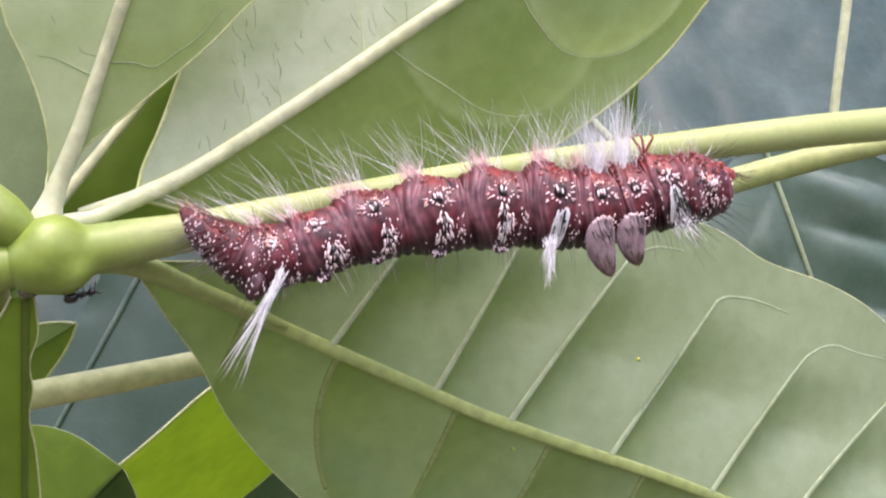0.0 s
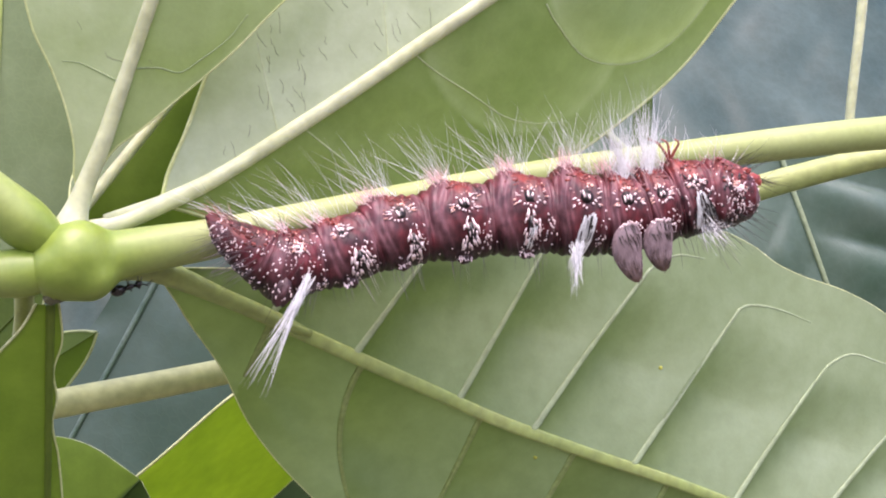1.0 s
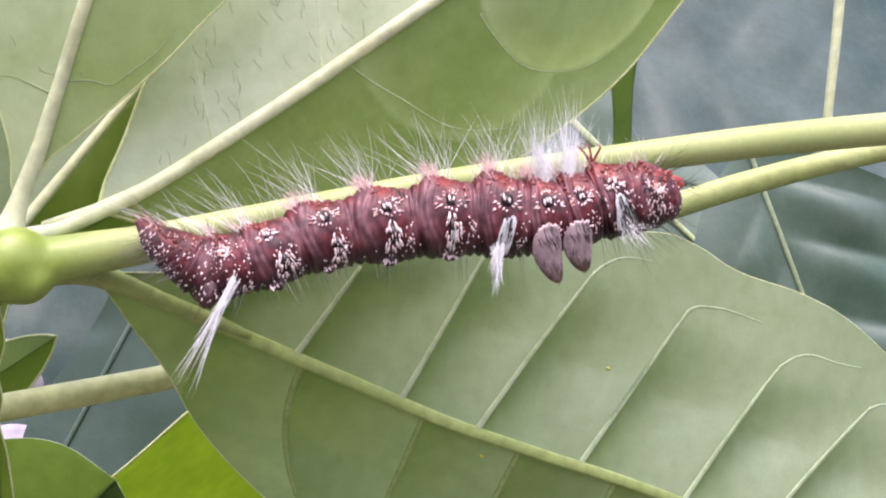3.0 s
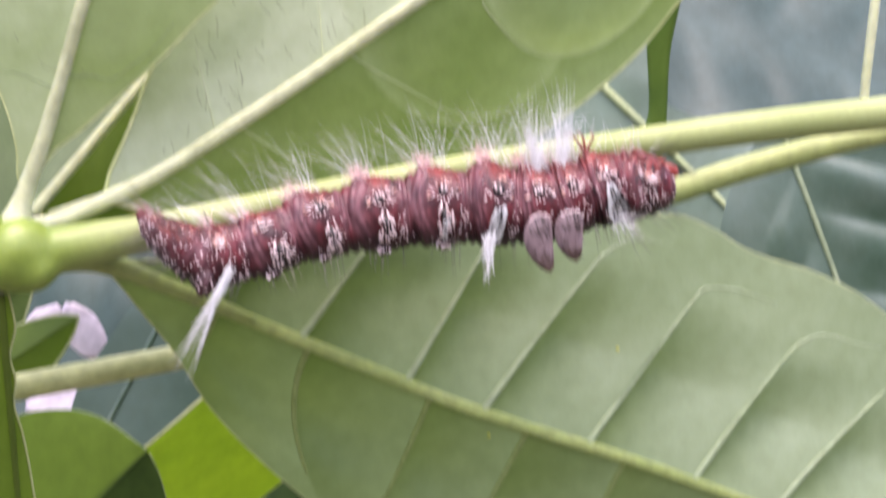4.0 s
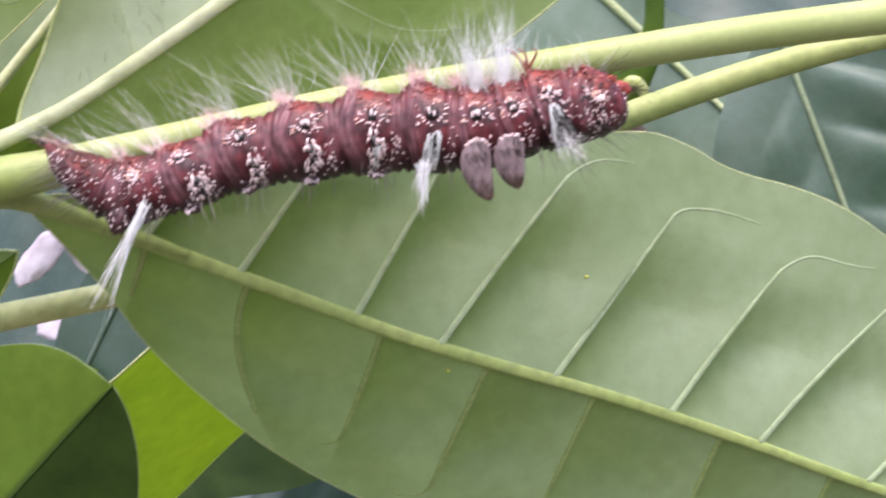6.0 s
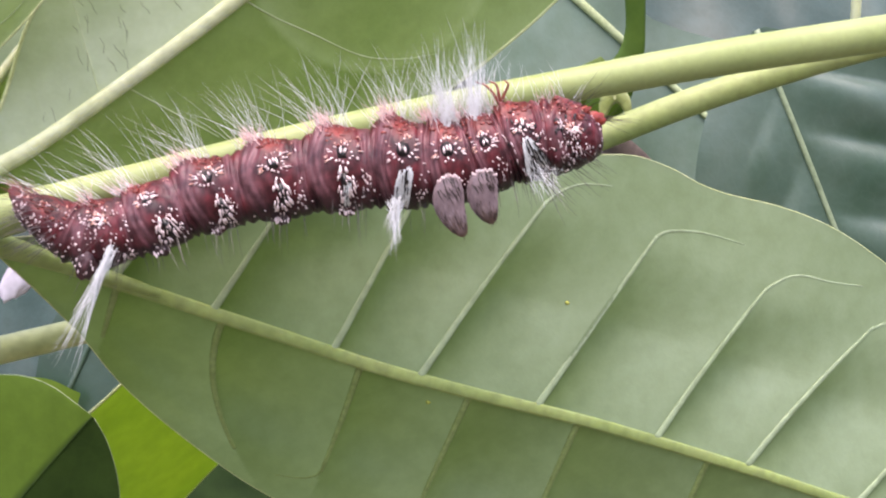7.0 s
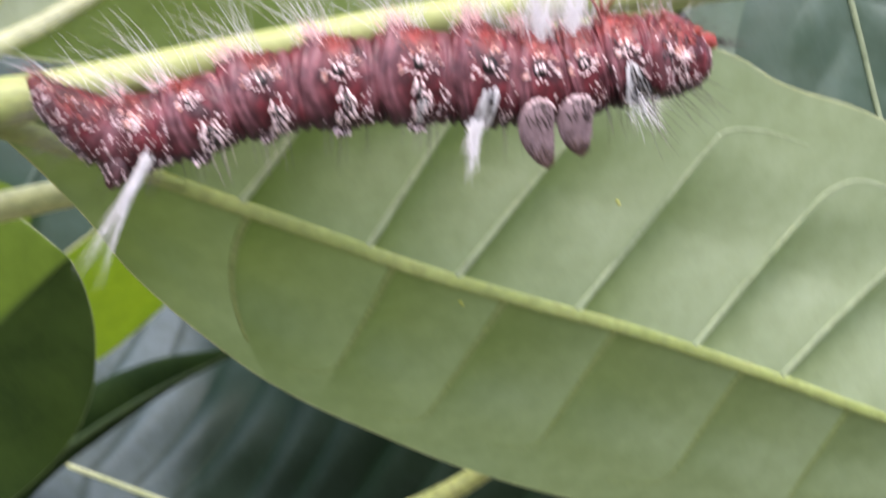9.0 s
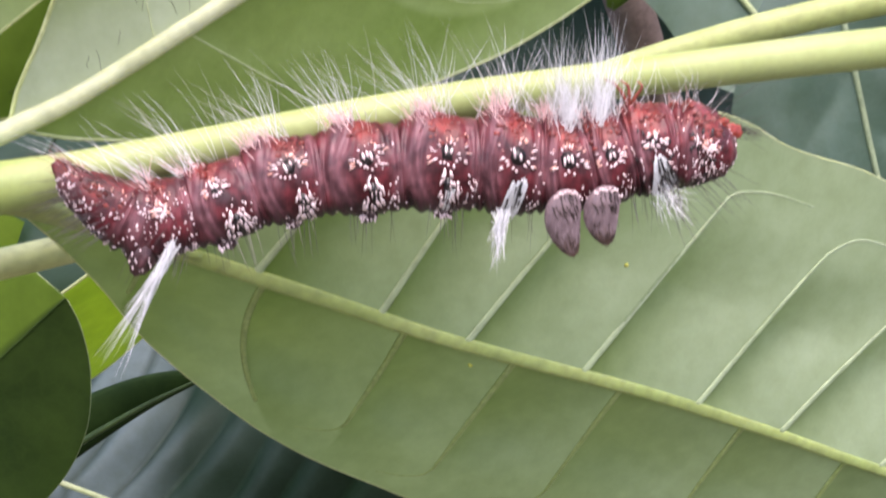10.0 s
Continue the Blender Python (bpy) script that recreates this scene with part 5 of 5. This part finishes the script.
def plate(seg, line, wide, count, material, name, label, r=0.007, flare=0.0, up=0.0):
    """Hairs lying on the skin along line, from (x, degrees) to (x, degrees), spreading by flare towards its end."""
    bm = bmesh.new()
    (xa, da), (xb, db) = line
    for i in range(count):
        a = rng.uniform(0, 0.75)
        b = min(1.0, a + rng.uniform(0.2, 0.45))
        off = rng.uniform(-1, 1)
        p, n, t = on_skin(xa + (xb - xa) * a + off * (wide + flare * a), da + (db - da) * a, 0.008 + up + rng.uniform(0, 0.008))
        e, m, t = on_skin(xa + (xb - xa) * b + off * (wide + flare * b), da + (db - da) * b, 0.010 + up + rng.uniform(0, 0.012))
        hair(bm, p, e - p, (e - p).length, r * rng.uniform(0.7, 1.3))
    part(name, bm, material, SEGMENTS[seg], label, "stuff", False)


# flank brush: white hairs round a black slit, hanging below the belly
plate(6, ((1.335, 2), (1.26, -60)), 0.052, 120, HAIR_WHITE, "side_brush", "white hair brush on the flank", 0.0062, 0.0, 0.018)
plate(6, ((1.335, 0), (1.315, -26)), 0.010, 9, BLACK, "side_brush_dark", "black slit in the white brush", 0.009, 0.0, 0.034)
plate(6, ((1.31, -8), (1.265, -52)), 0.040, 5, BLACK, "side_brush_dark", "black hairs in the white brush", 0.0045, 0.0, 0.034)
brush("side_brush", SEGMENTS[6], (1.255, 0.03, 0.17), (1.24, 0.0, -0.04), 80, 0.032, 0.0028, HAIR_WHITE, "white hair brush on the flank", 0.036)
brush("side_brush", SEGMENTS[6], (1.25, 0.03, 0.10), (1.24, 0.0, -0.21), 30, 0.020, 0.0022, HAIR_WHITE, "fine white hairs hanging from the flank", 0.026)
plate(5, ((0.885, -14), (0.84, -60)), 0.030, 18, HAIR_WHITE, "side_brush", "white hair brush on the flank", 0.005)
# neck brush: a white fan with black streaks, fine hairs trailing off
plate(9, ((2.17, 6), (2.23, -56)), 0.022, 120, HAIR_WHITE, "neck_brush", "white neck hair brush with black streaks", 0.0052, 0.10, 0.018)
plate(9, ((2.18, 2), (2.27, -54)), 0.018, 44, BLACK, "neck_brush_dark", "black hairs in the neck brush", 0.005, 0.09, 0.030)
brush("neck_brush", SEGMENTS[9], (2.28, 0.20, 0.34), (2.38, 0.14, 0.17), 48, 0.075, 0.0018, HAIR_WHITE, "pale hairs fanning out under the neck", 0.05)
brush("neck_brush_dark", SEGMENTS[9], (2.32, 0.22, 0.38), (2.53, 0.14, 0.02), 16, 0.05, 0.0024, HAIR_DARK, "fine black hairs under the neck", 0.03)
for seg, x, tip in ((7, 1.645, (-0.07, 0.05, 0.48)), (8, 1.885, (0.0, 0.08, 0.60))):
    top, n, t = on_skin(x, 58, 0.0)
    brush("crest", SEGMENTS[seg], top, top + Vector((-0.01, 0.0, 0.34)), 36, 0.060, 0.0028, HAIR_WHITE, "dense white crest tuft on the back", 0.020)
    brush("crest", SEGMENTS[seg], top + Vector((0.02, 0.08, 0.04)), top + Vector(tip), 115, 0.10, 0.0017, HAIR_WHITE, "tall white crest hairs on the back", 0.05)
top, n, t = on_skin(2.10, 78, 0.0)
for lean in (-0.08, -0.02, 0.05):
    bm = bmesh.new()
    tube(bm, spline([(*top, 0.015), (*(top + Vector((lean * 0.5, -0.03, 0.08))), 0.013), (*(top + Vector((lean * 1.3, -0.04, 0.16))), 0.009), (*(top + Vector((lean * 1.6 - 0.05, -0.04, 0.19))), 0.004)], 12), 6)
    part("red_bristle", bm, HAIR_RED, SEGMENTS[9], "curved red bristle")

# grey drooping scale tufts behind the head: egg-shaped, brown at the foot, streaked with black at the top
for seg, c, tall, wide, lean, sink in ((7, (1.665, 0.045, 0.345), 0.455, 0.112, 0.06, 0.07), (8, (1.915, 0.075, 0.375), 0.40, 0.110, 0.02, 0.06)):
    outline = [(0.0, 0.42), (0.08, 0.70), (0.2, 0.92), (0.35, 1.0), (0.55, 0.98), (0.72, 0.84), (0.86, 0.62), (0.95, 0.40), (1.0, 0.12)]

    def tuft_at(s, q, out=0.0):
        half = wide * curve_at(outline, s) + out
        return Vector(c) + Vector((lean * s * s - 0.035 * math.sin(math.pi * s) + half * math.cos(q), sink * s - 0.6 * half * math.sin(q), -tall * s))

    bm = bmesh.new()
    tip = bm.verts.layers.float.new("tip")
    rings = []
    for i in range(37):
        s = i / 36
        ring = [bm.verts.new(tuft_at(s, q, 0.004 * noise.noise(Vector((math.cos(q) * 5, math.sin(q) * 5, s * 3))))) for q in (2 * math.pi * j / 36 for j in range(36))]
        for v in ring:
            v[tip] = min(1.0, max(0.0, (s - 0.62) / 0.35 + 0.5 * noise.noise(v.co * 12)))
        rings.append(ring)
    for r0, r1 in zip(rings, rings[1:]):
        for j in range(36):
            bm.faces.new((r0[j], r0[(j + 1) % 36], r1[(j + 1) % 36], r1[j]))
    bm.faces.new(rings[0][::-1])
    bm.faces.new(rings[-1])
    lappet = part("lappet", bm, LAPPET, SEGMENTS[seg], "drooping grey-mauve scale tuft")
    pale, dark, rust = bmesh.new(), bmesh.new(), bmesh.new()
    for i in range(260):
        q, s = rng.uniform(0.0, math.pi), rng.uniform(0.05, 0.9)
        hair(pale if s < 0.7 else rust, tuft_at(s, q, -0.002), tuft_at(min(1.0, s + 0.14), q, 0.004) - tuft_at(s, q, -0.002), rng.uniform(0.05, 0.09), 0.0030)
    for i in range(30):
        q, s = rng.uniform(0.7, 2.3), rng.uniform(0.0, 0.34)
        a, b = tuft_at(s, q, 0.006), tuft_at(s + rng.uniform(0.10, 0.18), q - rng.uniform(0.2, 0.45), 0.006)
        hair(dark, a, b - a, (b - a).length, 0.0044)
    for i in range(20):
        q, s = rng.uniform(0.3, 2.8), rng.uniform(0.55, 0.95)
        a, b = tuft_at(s, q, 0.005), tuft_at(min(1.0, s + 0.1), q, 0.006)
        hair(dark, a, b - a, rng.uniform(0.03, 0.06), 0.0030)
    part("scale", pale, SCALE, lappet, "overlapping grey scales", "stuff", False)
    part("streak", dark, HAIR_DARK, lappet, "short black streaks", "stuff", False)
    part("scale", rust, SCALE_BROWN, lappet, "brown scales at the tip", "stuff", False)
    bm = bmesh.new()
    for i in range(12):
        x = c[0] - 0.085 + 0.17 * i / 11
        blob(bm, Vector((x, c[1] - 0.055, c[2] - 0.01 - 5.0 * (x - c[0]) ** 2 + rng.uniform(-0.01, 0.02))), (rng.uniform(0.006, 0.010), 0, 0), (0, 0.007, 0), (0, 0, rng.uniform(0.009, 0.015)))
    part("speck", bm, SPECK, SEGMENTS[seg], "row of cream specks above the tuft", "stuff")
bm = bmesh.new()
blob(bm, (2.70, 0.45, 0.690), (0.085, 0.03, 0.0), (0.01, 0.05, 0.0), (0.0, 0.0, 0.062), True, 0.35)
blob(bm, (2.61, 0.42, 0.745), (0.075, 0.0, 0.02), (0.0, 0.05, 0.0), (0.0, 0.0, 0.042), True, 0.4)
blob(bm, (2.47, 0.37, 0.770), (0.060, 0.0, 0.0), (0.0, 0.05, 0.0), (0.0, 0.0, 0.035), True, 0.4)
part("horn", bm, SKIN_HORN, SEGMENTS[10], "blunt red warts on the head")
brush("feeler", SEGMENTS[10], (2.77, 0.54, 0.69), (2.98, 0.53, 0.66), 20, 0.06, 0.0026, HAIR_DARK, "fine black hairs at the head", 0.014)

# scratches and flecks on the leaves
for blade, top_leaf, count, seed in ((upper, "upper_leaf", 60, 3), (left_top, "side_leaf", 9, 4)):
    r2 = random.Random(seed)
    for i in range(count):
        u, w = (r2.uniform(1.1, 3.9), r2.uniform(0.12, 0.95)) if blade is upper else (r2.uniform(0.9, 2.2), r2.uniform(-0.2, 0.6))
        bm = bmesh.new()
        line, q, step = [], r2.uniform(-0.4, 0.4), r2.uniform(0.012, 0.040)
        for j in range(5):
            line.append((*blade.at(u, w, 0.0006), 0.0017))
            u, w, q = u - 0.008 + 0.016 * math.sin(q), w - step, q + r2.uniform(-1.5, 1.5)
        tube(bm, line, 4)
        part("scratch", bm, SCAR_SHADE, bpy.data.objects[top_leaf], "short brown scratch")
for u, w in ((4.89, 0.94), (3.96, -0.21)):
    bm = bmesh.new()
    blob(bm, broad.at(u, w, 0.0), broad.e * 0.026, broad.s * 0.020, broad.n * 0.012)
    part("fleck", bm, DOT, bpy.data.objects["broad_leaf"], "small yellow fleck")


# ---------------------------------------------------------------- ants
def ant(label):
    """A small black ant along +x, standing on z = 0, in metres."""
    ob = tagged(new("ant"), label, "ant", "ants")
    ob.empty_display_size = 0.001
    BASE[ob] = W((0, 0, 0))
    turn = LEAN.inverted()

    def local(name, bm, parent):
        for v in bm.verts:
            v.co *= 0.01
        for f in bm.faces:
            f.smooth = True
        me = bpy.data.meshes.new(name)
        bm.to_mesh(me)
        bm.free()
        me.materials.append(ANT)
        o = new(name, me)
        o.parent = parent
        return o

    for name, x, a, b in (("abdomen", -0.085, 0.06, 0.042), ("thorax", 0.0, 0.045, 0.022), ("head", 0.07, 0.03, 0.028)):
        bm = bmesh.new()
        blob(bm, (x, 0, 0.06), (a, 0, 0), (0, b, 0), (0, 0, b), True)
        local(name, bm, ob)
    for side in (-1, 1):
        for x, reach in ((0.03, 0.07), (0.0, 0.0), (-0.03, -0.08)):
            bm = bmesh.new()
            tube(bm, [(x, 0.01 * side, 0.055, 0.006), (x + reach * 0.5, 0.07 * side, 0.085, 0.005), (x + reach, 0.12 * side, 0.0, 0.004)], 5)
            local("leg", bm, ob)
        bm = bmesh.new()
        tube(bm, [(0.09, 0.012 * side, 0.065, 0.004), (0.13, 0.04 * side, 0.09, 0.004), (0.18, 0.05 * side, 0.07, 0.003)], 5)
        local("antenna", bm, ob)
    return ob


def ant_pose(p, way, up):
    """Standing at p with its head along way, in the plant's centimetres."""
    u = (LEAN @ Vector(up)).normalized()
    x = LEAN @ Vector(way)
    x = (x - u * x.dot(u)).normalized()
    y = u.cross(x)
    return Matrix.Translation(W(p)) @ Matrix((x, y, u)).transposed().to_4x4()


node_ant = ant("small black ant under the swollen node")
twig_ant = ant("small black ant running along the twig")


def motions():
    """All that moves by itself: two ants."""
    walk(node_ant, [(t, ant_pose(p, way, up)) for t, p, way, up in (
        (0.0, (-2.25, -0.24, -0.17), (1, 0, 0.3), (0.3, 0.1, -1)),
        (0.5, (-2.24, -0.22, -0.15), (1, 0, 0.4), (0.35, 0.1, -1)),
        (1.0, (-2.12, -0.08, -0.07), (1, 0.2, 0.5), (0.3, 0.2, -1)),
        (1.6, (-1.95, 0.10, 0.00), (0.6, 0.8, 0.3), (0.2, 0.6, -0.6)),
        (3.0, (-1.9, 0.16, 0.12), (0.6, 0.1, 0.5), (0, 1, 0)),
        (10.0, (-1.6, 0.24, 0.20), (1, 0.2, 0.3), (0, 1, 0)))])
    walk(twig_ant, [(t, ant_pose(p, (-1, -0.27, -0.2), up)) for t, p, up in (
        (0.0, (0.9, 0.90, 0.72), (0, 1, 0.15)), (3.0, (0.6, 0.82, 0.66), (0, 1, 0.15)), (4.2, (0.15, 0.64, 0.64), (0, 0.9, 0.5)),
        (4.5, (-0.05, 0.47, 0.67), (0, 0.1, 1)), (4.7, (-0.12, 0.43, 0.66), (0, 0, 1)), (5.1, (-0.58, 0.32, 0.565), (0, 0, 1)),
        (5.3, (-0.78, 0.26, 0.53), (0, 0, 1)), (5.5, (-1.02, 0.20, 0.475), (0, 0, 1)), (5.9, (-1.5, 0.08, 0.385), (0, 0.3, 1)),
        (6.6, (-2.0, 0.08, 0.22), (0, 1, 0.3)), (10.0, (-2.1, 0.12, 0.15), (0, 1, 0)))])


motions()
